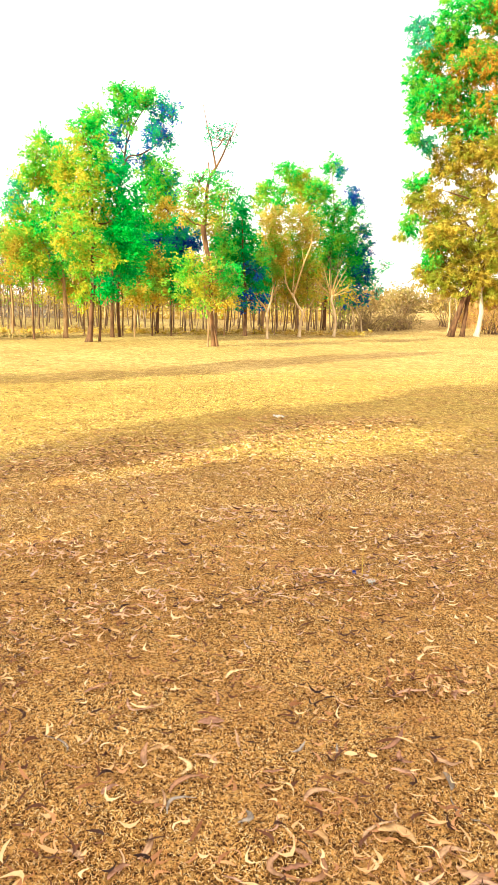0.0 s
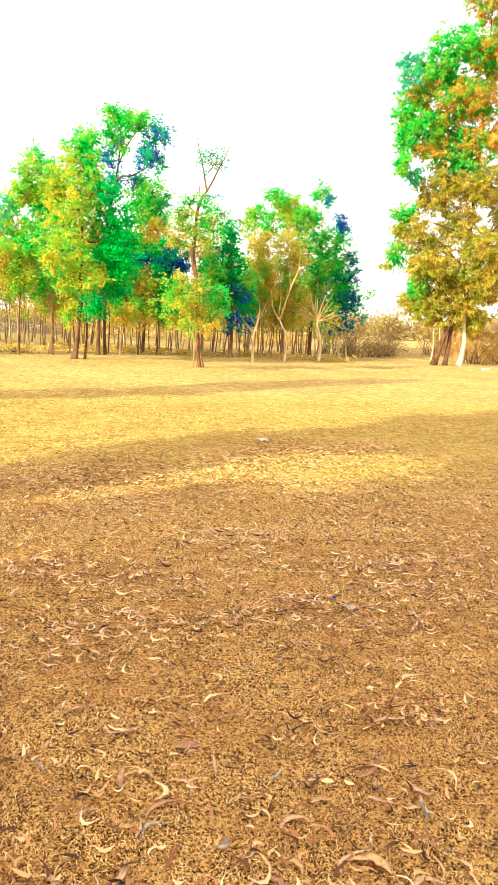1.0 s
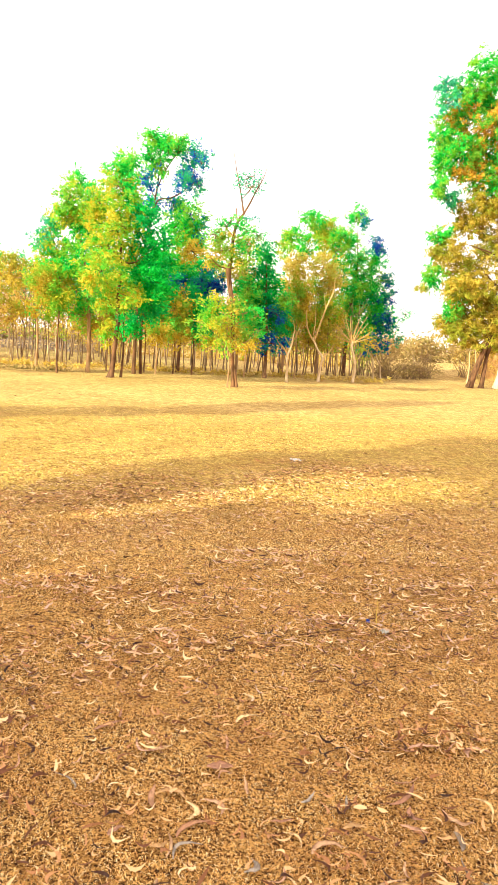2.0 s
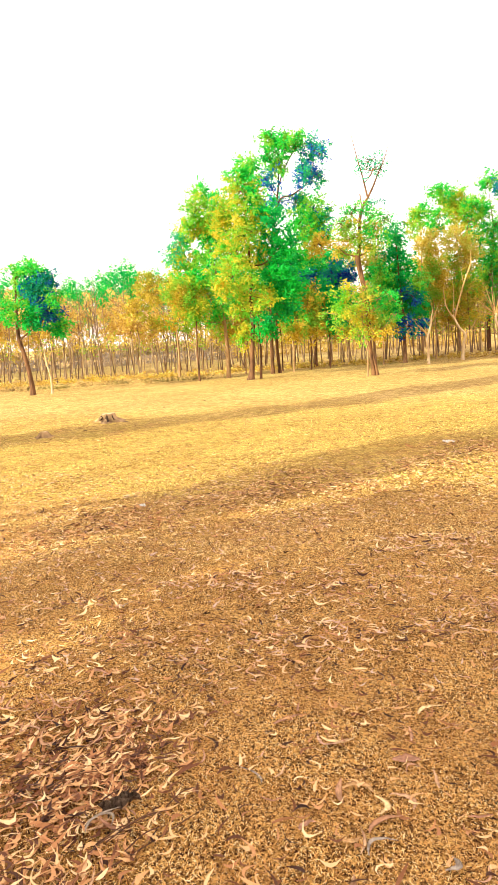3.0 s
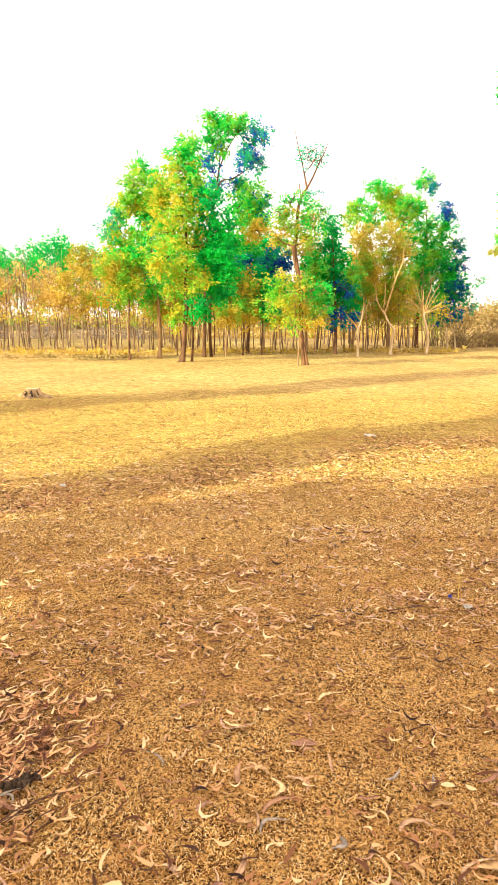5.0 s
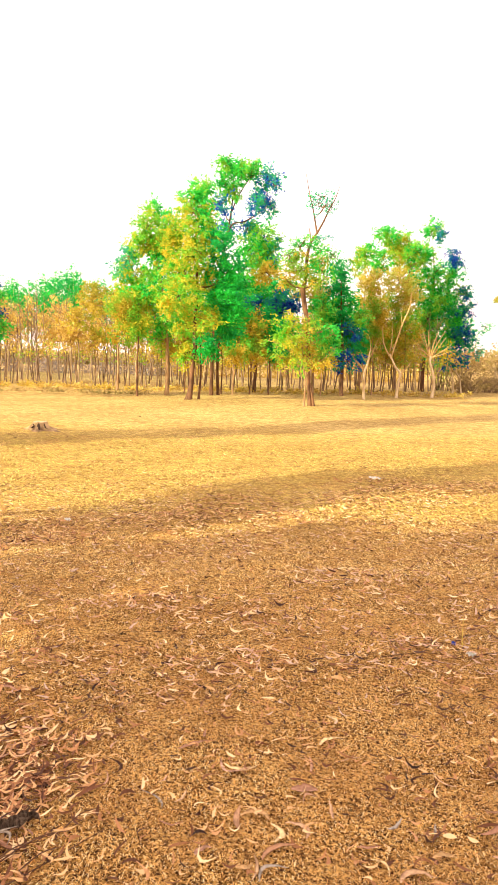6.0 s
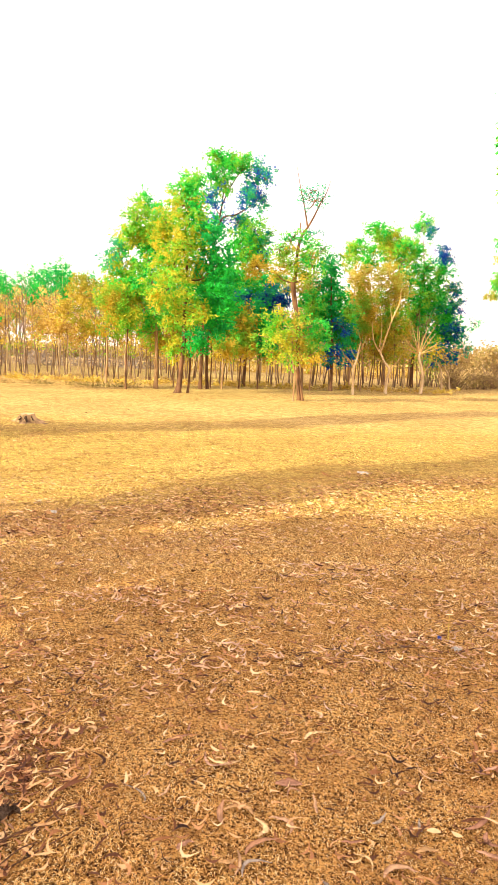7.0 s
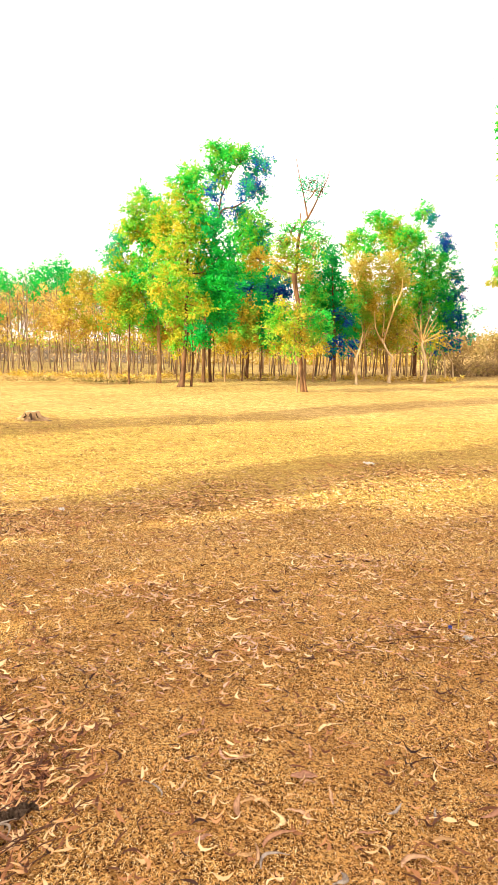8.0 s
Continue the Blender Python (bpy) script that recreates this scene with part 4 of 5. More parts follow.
# ---- the plantation of thin poles behind ----
def pole_tree(seed, tall, material, label):
    rng = np.random.default_rng(seed)
    b1, b2 = rng.normal(0, 0.08, 2), rng.normal(0, 0.16, 2)
    top = thing("pole_tree", (0, 0, 0), label, "tree", "plantation of thin trees")
    p = [(0, 0, 0), (b1[0], b1[1], 0.35 * tall), (b2[0], b2[1], 0.7 * tall), (b2[0], b2[1], tall)]
    v, f = tube(p, [0.028, 0.023, 0.017, 0.006], 6, 0.05, rng, 9, 0.3)
    part("trunk", mesh_from("trunk", v, f, True), BARK_PALE if seed % 3 == 0 else BARK_GREY, top)
    pieces = []
    for k in range(9):
        z = tall * rng.uniform(0.42, 0.95)
        d = rng.standard_normal(2) * 0.45
        a = np.array([b2[0] * z / tall, b2[1] * z / tall, z])
        pieces.append(tube([a, a + (d[0] * 0.6, d[1] * 0.6, 0.3), a + (d[0], d[1], 0.75)], [0.012, 0.008, 0.003], 4, 0, None, 4))
    v, f = join(pieces)
    tagged(part("branch_spray", mesh_from("branch_spray", v, f), BARK_GREY, top), kind="stuff")
    if material:
        me, _ = crown_mesh((b2[0], b2[1], 0.74 * tall), (0.75, 0.75, 0.27 * tall), 23 if tall < 5 else 90, 20, 0.15, 0.15, 0.065, rng)
        part("crown", me, material, top)
    return top


kinds = [pole_tree(100 + k, t, m, s) for k, (t, m, s) in enumerate([
    (3.7, LEAF_BROWN, "thin pole tree with dry golden leaves"), (3.3, LEAF_BROWN, "thin pole tree with dry golden leaves"),
    (4.0, LEAF_BROWN, "thin pole tree with dry golden leaves"), (3.9, None, "thin bare pole tree"), (3.4, None, "thin bare pole tree"),
    (5.8, LEAF_GREEN_AND_SHADE, "thin taller tree with green leaves"), (6.3, LEAF_GREEN_AND_SHADE, "thin taller tree with green leaves"),
    (4.1, LEAF_OCHRE, "thin pole tree with ochre leaves")])]
rng = np.random.default_rng(5)
spots = []
for row, (y0, step, choice) in enumerate([(32.6, 0.55, (3, 3, 4, 1)), (33.8, 0.6, (0, 1, 3, 4)), (35.2, 0.7, (0, 1, 3, 4, 7)), (37, 0.8, (0, 2, 3, 3)), (39.5, 1.0, (0, 3, 7, 4)), (42, 1.2, (5, 2, 7, 5)), (45, 1.3, (5, 6, 5)), (48, 1.5, (6, 6, 5))]):
    x = -0.66 * y0
    while x < 0.235 * y0:
        x += step * rng.uniform(0.6, 1.5)
        spots.append((x, y0 + rng.normal(0, 0.5) + 0.05 * x, choice[rng.integers(len(choice))], rng.uniform(0, 360), rng.uniform(0.82, 1.15)))
for x, y, k, turn, size in spots:
    ob = copy_thing(kinds[3] if 2 < x < 12 and k in (5, 6) else kinds[k], pose(x, y, 0, 0, 0, turn))
    ob.scale = (size, size, size)
for k in kinds:                                  # the patterns themselves stand at the far end of the rows
    k.matrix_basis = pose(-24 + 1.1 * kinds.index(k), 49, 0)

# slender brown stems at the edge of the stand
for k, (x, y, tall, m, bark) in enumerate([(-0.57, 28.0, 3.6, LEAF_GREEN, BARK_TAN), (0.1, 28.8, 3.3, LEAF_OCHRE, BARK_BROWN), (0.85, 29.2, 3.4, LEAF_GREEN_AND_SHADE, BARK_BROWN), (-1.05, 29.0, 3.8, LEAF_GREEN, BARK_BROWN), (8.5, 36.0, 4, LEAF_GREEN, BARK_TAN), (5.4, 31.5, 4.2, LEAF_OCHRE, BARK_TAN), (-2.5, 28.8, 3.7, LEAF_OCHRE, BARK_TAN), (3.0, 29.6, 3.2, LEAF_GREEN, BARK_TAN)]):
    tree("young_tree", (x, y, 0), "slender young tree with a straight stem at the wood's edge", [
        ([(0, 0, 0), (0.03, 0, 1.2), (-0.04, 0, 2.4), (0.05, 0, tall)], [0.046, 0.04, 0.03, 0.01])], [
        ((0, 0, tall - 0.6), (0.6, 0.6, 0.8), 26, m, ""), ((0.2, 0, tall - 1.5), (0.5, 0.5, 0.5), 14, m, "")], bark, group="young trees at the edge", seed=120 + k)


# ---- far wood, undergrowth and scrub ----
def leaf_bank(name, boxes, length, width, per, spread, material, label, category, seed):
    """boxes: rows of (x, y, z, half-sizes x y z, clumps)."""
    rng = np.random.default_rng(seed)
    at = []
    for x, y, z, rx, ry, rz, n in boxes:
        c = clumps_in((x, y, z), (rx, ry, rz), n, rng, 0.6)
        c[:, 2] = np.abs(c[:, 2])
        at.append(np.repeat(c, per, 0) + rng.standard_normal((n * per, 3)) * spread)
    at = np.vstack(at)
    at[:, 2] = np.abs(at[:, 2]) + 0.03
    v, f = leaves_at(at, length, width, rng, 0.1)
    return stuff(name, mesh_from(name, v, f), material, label, category)


rng = np.random.default_rng(8)
leaf_bank("far_wood", [(x, 85 + rng.uniform(-6, 10), 0.6 if x < -8 else 1.5, 4.5, 3, rng.uniform(1.6, 3.4) * (0.4 if x < -8 else 0.7 if x < 12 else 0.6), 90) for x in np.arange(-66, 48, 5.0)], 0.5, 0.28, 12, 0.5, LEAF_SCRUB, "far olive wood along the edge of the fields", "wood", 81)
# grey leaves put in for the haze and shade between the trunks
leaf_bank("thicket", [(x, 52 + rng.uniform(-1.5, 2.5), 0.3, 1.6, 1.0, rng.uniform(0.35, 0.8), 34) for x in np.arange(-40, -6, 1.3)], 0.3, 0.06, 9, 0.3, LEAF_HAZE, "grey leaf bank standing for haze and shade deep in the wood", "undergrowth", 85)
leaf_bank("thicket", [(x, 52 + rng.uniform(-1.5, 2.5), 0.3, 1.6, 1.0, rng.uniform(0.6, 1.15), 40) for x in np.arange(-6, 13, 1.3)], 0.3, 0.06, 9, 0.3, LEAF_BROWN, "russet thicket deep in the wood", "undergrowth", 86)
leaf_bank("understory", [(x, 31.6 + 0.05 * x + rng.uniform(-0.6, 2.5), 1.65, 0.7, 0.7, 0.65, 17 if x > -4.5 else 5) for x in np.arange(-22, 9, 0.45)], 0.14, 0.055, 9, 0.15, LEAF_OCHRE, "dry ochre leaves on twigs between the thin trunks", "undergrowth", 84)
leaf_bank("undergrowth", [(x, 31.0 + 0.05 * x + rng.uniform(-0.8, 1.2), 0.05, 1.0, 0.7, rng.uniform(0.03, 0.12), 11) for x in np.arange(-19, 9.5, 0.8)], 0.16, 0.05, 10, 0.09, LEAF_BROWN, "low yellow undergrowth along the wood's edge", "undergrowth", 82)
leaf_bank("undergrowth", [(x, 27.2 + rng.uniform(-0.5, 0.5), 0.02, 0.7, 0.3, 0.1, 14) for x in np.arange(-13, -3.6, 0.75)], 0.12, 0.04, 8, 0.06, LEAF_SCRUB, "low weeds in the dry grass before the wood", "weeds", 83)
for k, (x, y, wide, tall, m) in enumerate([(10.9, 35.6, 1.2, 0.8, LEAF_SCRUB), (12.2, 36.6, 1.3, 0.9, LEAF_SCRUB), (13.4, 37.6, 1.2, 0.8, LEAF_SCRUB), (11.6, 39, 1.5, 1.5, LEAF_SCRUB), (14.5, 41, 1.6, 1.4, LEAF_SCRUB), (17.2, 35.0, 1.5, 1.5, LEAF_BROWN), (18.8, 35.6, 1.5, 1.7, LEAF_BROWN), (16.4, 38.6, 1.4, 1.9, LEAF_BROWN), (10.0, 37.5, 1.0, 2.0, LEAF_GOLD)]):
    r2 = np.random.default_rng(200 + k)
    top = thing("scrub_bush", (x, y, float(lift(np.array(x), np.array(y)))), "tangled dry olive-brown scrub bush", "bush", "scrub at the field's edge")
    pieces = []
    for _ in range(32):
        a = r2.normal(0, 0.25, 2)
        d = r2.normal(0, 0.45 * wide, 2)
        h = tall * r2.uniform(0.5, 1.05)
        pieces.append(tube([(a[0], a[1], 0), (a[0] + 0.4 * d[0], a[1] + 0.4 * d[1], 0.6 * h), (a[0] + d[0], a[1] + d[1], h)], [0.018, 0.012, 0.004], 4, 0, None, 5))
    v, f = join(pieces)
    tagged(part("stem_tangle", mesh_from("stem_tangle", v, f), BARK_GREY, top), kind="stuff")
    me, _ = crown_mesh((0, 0, 0.55 * tall), (wide, 0.8 * wide, 0.55 * tall), 130 if m == LEAF_BROWN else 80, 14, 0.13, 0.09, 0.035, r2)
    part("crown", me, m, top)

# ---- trees behind and beside the walker, whose shade lies over the grass ----
def shade_tree(base, tall, layers, seed, leaves):
    """layers: rows of (height, offset across the light, half-width)."""
    r2 = np.random.default_rng(seed)
    across = np.array((SUN_AZ[1], -SUN_AZ[0]))
    lobes = []
    for z, off, wide in layers:
        o = across * off + r2.normal(0, 0.1, 2)
        lobes.append(((o[0], o[1], z), (wide, wide, 0.75), int(72 * wide * max(1, wide)), leaves, ""))
    tree("tall_tree", base, "tall slender leafy tree shading the dry grass", [
        ([(0, 0, 0), (0.1, 0, 0.22 * tall), (-0.1, 0.1, 0.6 * tall), (0, 0, tall)], [0.2, 0.15, 0.1, 0.015])],
        lobes, BARK_BROWN, group="shade trees", seed=seed, per=20, leaf=(0.215, 0.085))


def column(z0, z1, wide, top):
    z = np.arange(z0, z1, 1.0)
    return [(h, 0.0, wide + (top - wide) * (h - z0) / (z1 - z0)) for h in z]


# unseen trees inferred from the shade bands; crown layers arranged to cast them
shade_tree((-9.1, 9.3, 0), 10.0, column(2.0, 9.8, 1.0, 0.75), 311, LEAF_GREEN)
shade_tree((-10.4, 1.0, 0), 10.6, [(4.7, -0.6, 0.45), (5.3, -0.5, 0.55), (6.0, -0.2, 0.8), (6.7, -0.2, 0.8), (7.6, -0.5, 1.1), (8.4, -0.6, 1.2), (9.2, -0.6, 1.2), (10.0, -0.5, 1.0)], 312, LEAF_GREEN)
shade_tree((-11.5, -1.9, 0), 6.6, [(2.2, -0.3, 0.8), (3.0, -0.3, 0.8), (3.8, -0.3, 0.8), (4.5, -0.35, 0.75), (5.2, -0.3, 0.65), (5.8, -0.2, 0.5), (6.3, -0.2, 0.35)], 313, LEAF_GREEN)
shade_tree((-8.9, -3.0, 0), 12.0, [(2.4, -0.9, 1.6), (3.1, -0.9, 1.5), (3.9, -0.95, 1.5), (4.7, -0.9, 1.5), (5.5, 0.1, 1.9), (6.2, -0.1, 1.8), (7.0, -0.1, 1.8), (7.9, 0.1, 1.9), (8.6, 0.7, 2.3), (9.5, 0.7, 2.3), (10.5, 0.6, 2.1), (11.5, 0.2, 1.4)], 314, LEAF_GOLD)
shade_tree((-7.2, -7.4, 0), 12.0, column(2.4, 11.8, 3.0, 2.8), 315, LEAF_GREEN)
shade_tree((-4.5, -10.0, 0), 11.0, column(2.4, 10.8, 2.0, 1.6), 316, LEAF_GOLD)


# ---- the stump and what lies about ----
def stump(base, r, h, label, seed):
    rng = np.random.default_rng(seed)
    top = thing("tree_stump", base, label, "stump")
    n, rings = 28, 8
    a = np.linspace(0, 2 * np.pi, n, endpoint=False)
    root = 0.5 + 0.5 * np.cos(5 * a + rng.uniform(0, 6))
    ragged = rng.uniform(-0.12, 0.06, n) * h
    v = []
    for k in range(rings):
        s = k / (rings - 1)
        out = r * (1 + 0.65 * (1 - s) + (0.1 + 2.6 * root) * (1 - s) ** 3.2) * (1 + 0.03 * rng.standard_normal(n))
        v.append(np.stack([out * np.cos(a), out * np.sin(a), -0.03 + (h + ragged + 0.03) * s], -1))
    v = np.vstack(v)
    i, j = np.meshgrid(np.arange(rings - 1), np.arange(n), indexing="ij")
    f = np.stack([i * n + j, i * n + (j + 1) % n, (i + 1) * n + (j + 1) % n, (i + 1) * n + j], -1).reshape(-1, 4)
    part("bark", mesh_from("bark", v, f, True), STUMP_WOOD, top)
    bm = bmesh.new()
    rim = [bm.verts.new(p) for p in v[-n:]]
    inner = [bm.verts.new((0.6 * p[0], 0.6 * p[1], h * 0.93 + 0.02 * rng.standard_normal() * h)) for p in v[-n:]]
    mid = bm.verts.new((0, 0, 0.86 * h))
    for k in range(n):
        bm.faces.new((rim[k], rim[(k + 1) % n], inner[(k + 1) % n], inner[k]))
        bm.faces.new((inner[k], inner[(k + 1) % n], mid))
    me = bpy.data.meshes.new("cut_face")
    bm.to_mesh(me)
    part("cut_face", me, CUT_WOOD, top, "pale weathered cut face")
    for turn, wide, z0, z1 in [(-84, 0.22, 0.15, 0.86), (-46, 0.07, 0.25, 0.82), (-122, 0.06, 0.3, 0.8)][:3 if r > 0.1 else 0]:
        bm = bmesh.new()                           # a near-black sliver down the side, painted shade of a split
        rows = []
        for q1 in np.linspace(0, 1, 6):
            z = z0 + (z1 - z0) * q1
            out = r * (1 + 0.65 * (1 - z) + 0.75 * (1 - z) ** 3.2) + 0.012
            w = wide * math.sin(math.pi * (0.12 + 0.8 * q1)) * rng.uniform(0.7, 1.2)
            c = radians(turn) + 0.08 * rng.standard_normal()
            rows.append([bm.verts.new((o * math.cos(c + e), o * math.sin(c + e), h * z)) for e, o in ((-w, out), (0, out + 0.006), (w, out), (0, out - 0.05))])
        for u, v2 in zip(rows, rows[1:]):
            for j in range(4):
                bm.faces.new((u[j], u[(j + 1) % 4], v2[(j + 1) % 4], v2[j]))
        bm.faces.new(rows[0][::-1])
        bm.faces.new(rows[-1])
        me = bpy.data.meshes.new("split")
        bm.to_mesh(me)
        part("split", me, SPLIT_SHADE, top, "dark sliver for the shade in a split")
    return top


stump((-4.08, 14.25, 0), 0.135, 0.175, "weathered grey-brown tree stump with spreading roots", 91)
stump((-4.72, 12.35, 0), 0.075, 0.10, "small low worn stump in the dry grass", 92)


def fallen_mesh(length, width, bend, curl, seed):
    """A sickle-shaped dead leaf with a fold along its middle."""
    rng = np.random.default_rng(seed)
    n = 11
    v = []
    for k in range(n):
        s = k / (n - 1)
        x = (s - 0.5) * length
        y = 4 * bend * length * s * (1 - s)
        w = width * (math.sin(math.pi * min(1, 0.04 + 0.95 * s)) ** 0.75) * 0.5
        slope = math.atan2(4 * bend * (1 - 2 * s), 1)
        z = 0.006 + curl * length * (2 * s - 1) ** 2 + 0.002 * rng.standard_normal()
        nx, ny = -math.sin(slope), math.cos(slope)
        v += [(x - nx * w, y - ny * w, z + 0.25 * w), (x, y, z), (x + nx * w, y + ny * w, z + 0.25 * w)]
    f = []
    for k in range(n - 1):
        for j in (0, 1):
            f.append((3 * k + j, 3 * k + 3 + j, 3 * k + 4 + j, 3 * k + 1 + j))
    me = mesh_from("fallen_leaf", v, f, True)
    rim = me.attributes.new("rim", "FLOAT", "POINT")
    rim.data.foreach_set("value", np.array([(0.0 if k % 3 == 1 else 1.0) for k in range(len(v))], np.float32))
    return me


TINTS = {"tan": (LEAF_TAN, "curved tan dead leaf lying on the grass"), "yellow": (LEAF_YELLOW, "sickle-shaped straw-yellow dead leaf"),
         "rose": (LEAF_ROSE, "curled rose-brown dead leaf"), "ash": (LEAF_ASH, "curled ash-grey dead leaf")}


def leaf_between(x0, y0, x1, y1, bend, tint="tan", width=0.024, curl=0.06):
    y0, y1 = y0 - 0.033, y1 - 0.033
    me = fallen_mesh(math.hypot(x1 - x0, y1 - y0), 1.35 * width, bend, curl, int(1000 * abs(x0 + y1)))
    me.materials.append(TINTS[tint][0])
    ob = new("fallen_leaf", me)
    x, y = 0.5 * (x0 + x1), 0.5 * (y0 + y1)
    ob.matrix_basis = pose(x, y, float(lift(np.array(x), np.array(y))) + 0.008, 0, 0, math.degrees(math.atan2(y1 - y0, x1 - x0)))
    return tagged(ob, TINTS[tint][1], "leaf", "fallen leaves")


leaf_between(-0.220, 2.676, -0.107, 2.749, 0.15, "rose", 0.016)
leaf_between(-0.040, 2.577, 0.092, 2.567, -0.20, "yellow", 0.016)
leaf_between(0.027, 2.264, 0.127, 2.238, 0.45, "yellow", 0.019)
leaf_between(0.027, 2.312, 0.028, 2.181, -0.10, "tan", 0.016)
leaf_between(0.131, 2.229, 0.128, 2.134, 0.40, "yellow", 0.016)
leaf_between(0.179, 2.240, 0.244, 2.157, 0.40, "tan", 0.016)
leaf_between(0.098, 2.054, 0.210, 2.125, 0.25, "tan", 0.016)
leaf_between(0.210, 2.424, 0.308, 2.424, 0.15, "rose", 0.035)
leaf_between(0.344, 2.726, 0.444, 2.789, 0.30, "yellow", 0.016)
leaf_between(0.391, 2.974, 0.429, 2.907, 0.30, "yellow", 0.016)
leaf_between(-0.110, 2.057, -0.060, 2.099, 0.30, "rose", 0.016)
leaf_between(0.016, 2.024, 0.068, 2.038, -0.20, "yellow", 0.016)
leaf_between(0.003, 1.784, 0.041, 1.882, -0.10, "tan", 0.016)
leaf_between(0.296, 1.913, 0.324, 1.965, -0.50, "ash", 0.016)
leaf_between(-0.193, 1.837, -0.146, 1.785, 0.20, "tan", 0.016)
leaf_between(-0.074, 1.723, -0.016, 1.771, 0.20, "rose", 0.016)
leaf_between(-0.551, 2.827, -0.506, 2.790, 0.30, "yellow", 0.016)
leaf_between(1.197, 2.696, 1.186, 2.607, 0.40, "yellow", 0.016)
leaf_between(1.007, 2.550, 1.149, 2.556, 0.20, "rose", 0.016)
leaf_between(1.221, 2.476, 1.333, 2.506, 0.50, "rose", 0.016)
leaf_between(0.998, 2.168, 1.085, 2.096, -0.20, "tan", 0.017)
leaf_between(0.927, 2.033, 1.015, 2.096, -0.30, "yellow", 0.016)
leaf_between(0.996, 2.061, 0.985, 1.964, 0.15, "ash", 0.016)
leaf_between(0.897, 2.195, 0.924, 2.129, -0.40, "rose", 0.016)
leaf_between(0.640, 2.092, 0.714, 2.099, 0.20, "yellow", 0.016)
leaf_between(0.511, 1.970, 0.626, 1.997, 0.40, "tan", 0.017)
leaf_between(0.480, 1.839, 0.538, 1.782, 0.40, "yellow", 0.017)
leaf_between(0.698, 1.815, 0.790, 1.749, 0.35, "yellow", 0.028)
leaf_between(0.425, 1.790, 0.425, 1.666, -0.50, "tan", 0.014)
leaf_between(0.425, 1.666, 0.505, 1.764, -0.40, "tan", 0.014)
leaf_between(0.425, 1.790, 0.479, 1.720, 0.20, "tan", 0.014)
leaf_between(0.387, 1.710, 0.479, 1.720, 0.05, "rose", 0.014)
leaf_between(0.869, 1.655, 0.967, 1.629, -0.30, "tan", 0.028)
leaf_between(0.823, 2.202, 0.952, 2.324, -0.10, "rose", 0.016)
leaf_between(0.828, 1.665, 0.931, 1.695, 0.40, "tan", 0.016)

variants = {}
for tint in TINTS:
    for k in range(6):
        me = fallen_mesh(0.085 + 0.014 * k, 0.0115 + 0.0025 * (k % 3), (-0.32, -0.15, 0.08, 0.2, 0.34, -0.42)[k], 0.05 + 0.04 * (k % 3), 40 + k)
        me.materials.append(TINTS[tint][0])
        variants[tint, k] = me


def strew(spots, tints, size, raised, seed, group):
    """Loose single leaves, one a spot, lying at all angles."""
    rng = np.random.default_rng(seed)
    for x, y in spots:
        tint = tints[rng.integers(len(tints))]
        ob = new("fallen_leaf", variants[tint, int(rng.integers(6))])
        z = float(lift(np.array(x), np.array(y))) + 0.009 + raised * rng.uniform()
        k = size * rng.uniform(0.75, 1.3)
        ob.matrix_basis = pose(x, y, z, rng.normal(0, 17), rng.normal(0, 13), rng.uniform(0, 360)) @ Matrix.Diagonal((k, k, k, 1))
        tagged(ob, TINTS[tint][1], "leaf", group)


rng = np.random.default_rng(77)
strew([(y * rng.uniform(-0.42, 0.62), y) for y in 1.45 + 2.7 * rng.uniform(0, 1, 105) ** 1.2], ("tan", "rose", "tan", "rose", "tan", "yellow", "rose", "tan", "ash"), 0.72, 0.004, 78, "fallen leaves")
heap = []
while len(heap) < 158:
    x, y = rng.uniform(-1.75, -0.45), rng.uniform(1.45, 3.15)
    edge = -0.58 - 0.22 * (y - 1.9) + 0.07 * math.sin(5 * y)
    if x < edge - abs(rng.normal(0, 0.06)) and rng.uniform() < min(1, 1.2 - 0.75 * max(0, y - 2.45)):
        heap.append((x, y))
strew(heap, ("tan", "rose", "rose", "tan", "yellow", "tan", "rose", "ash"), 0.74, 0.04, 79, "leaves of the drift")


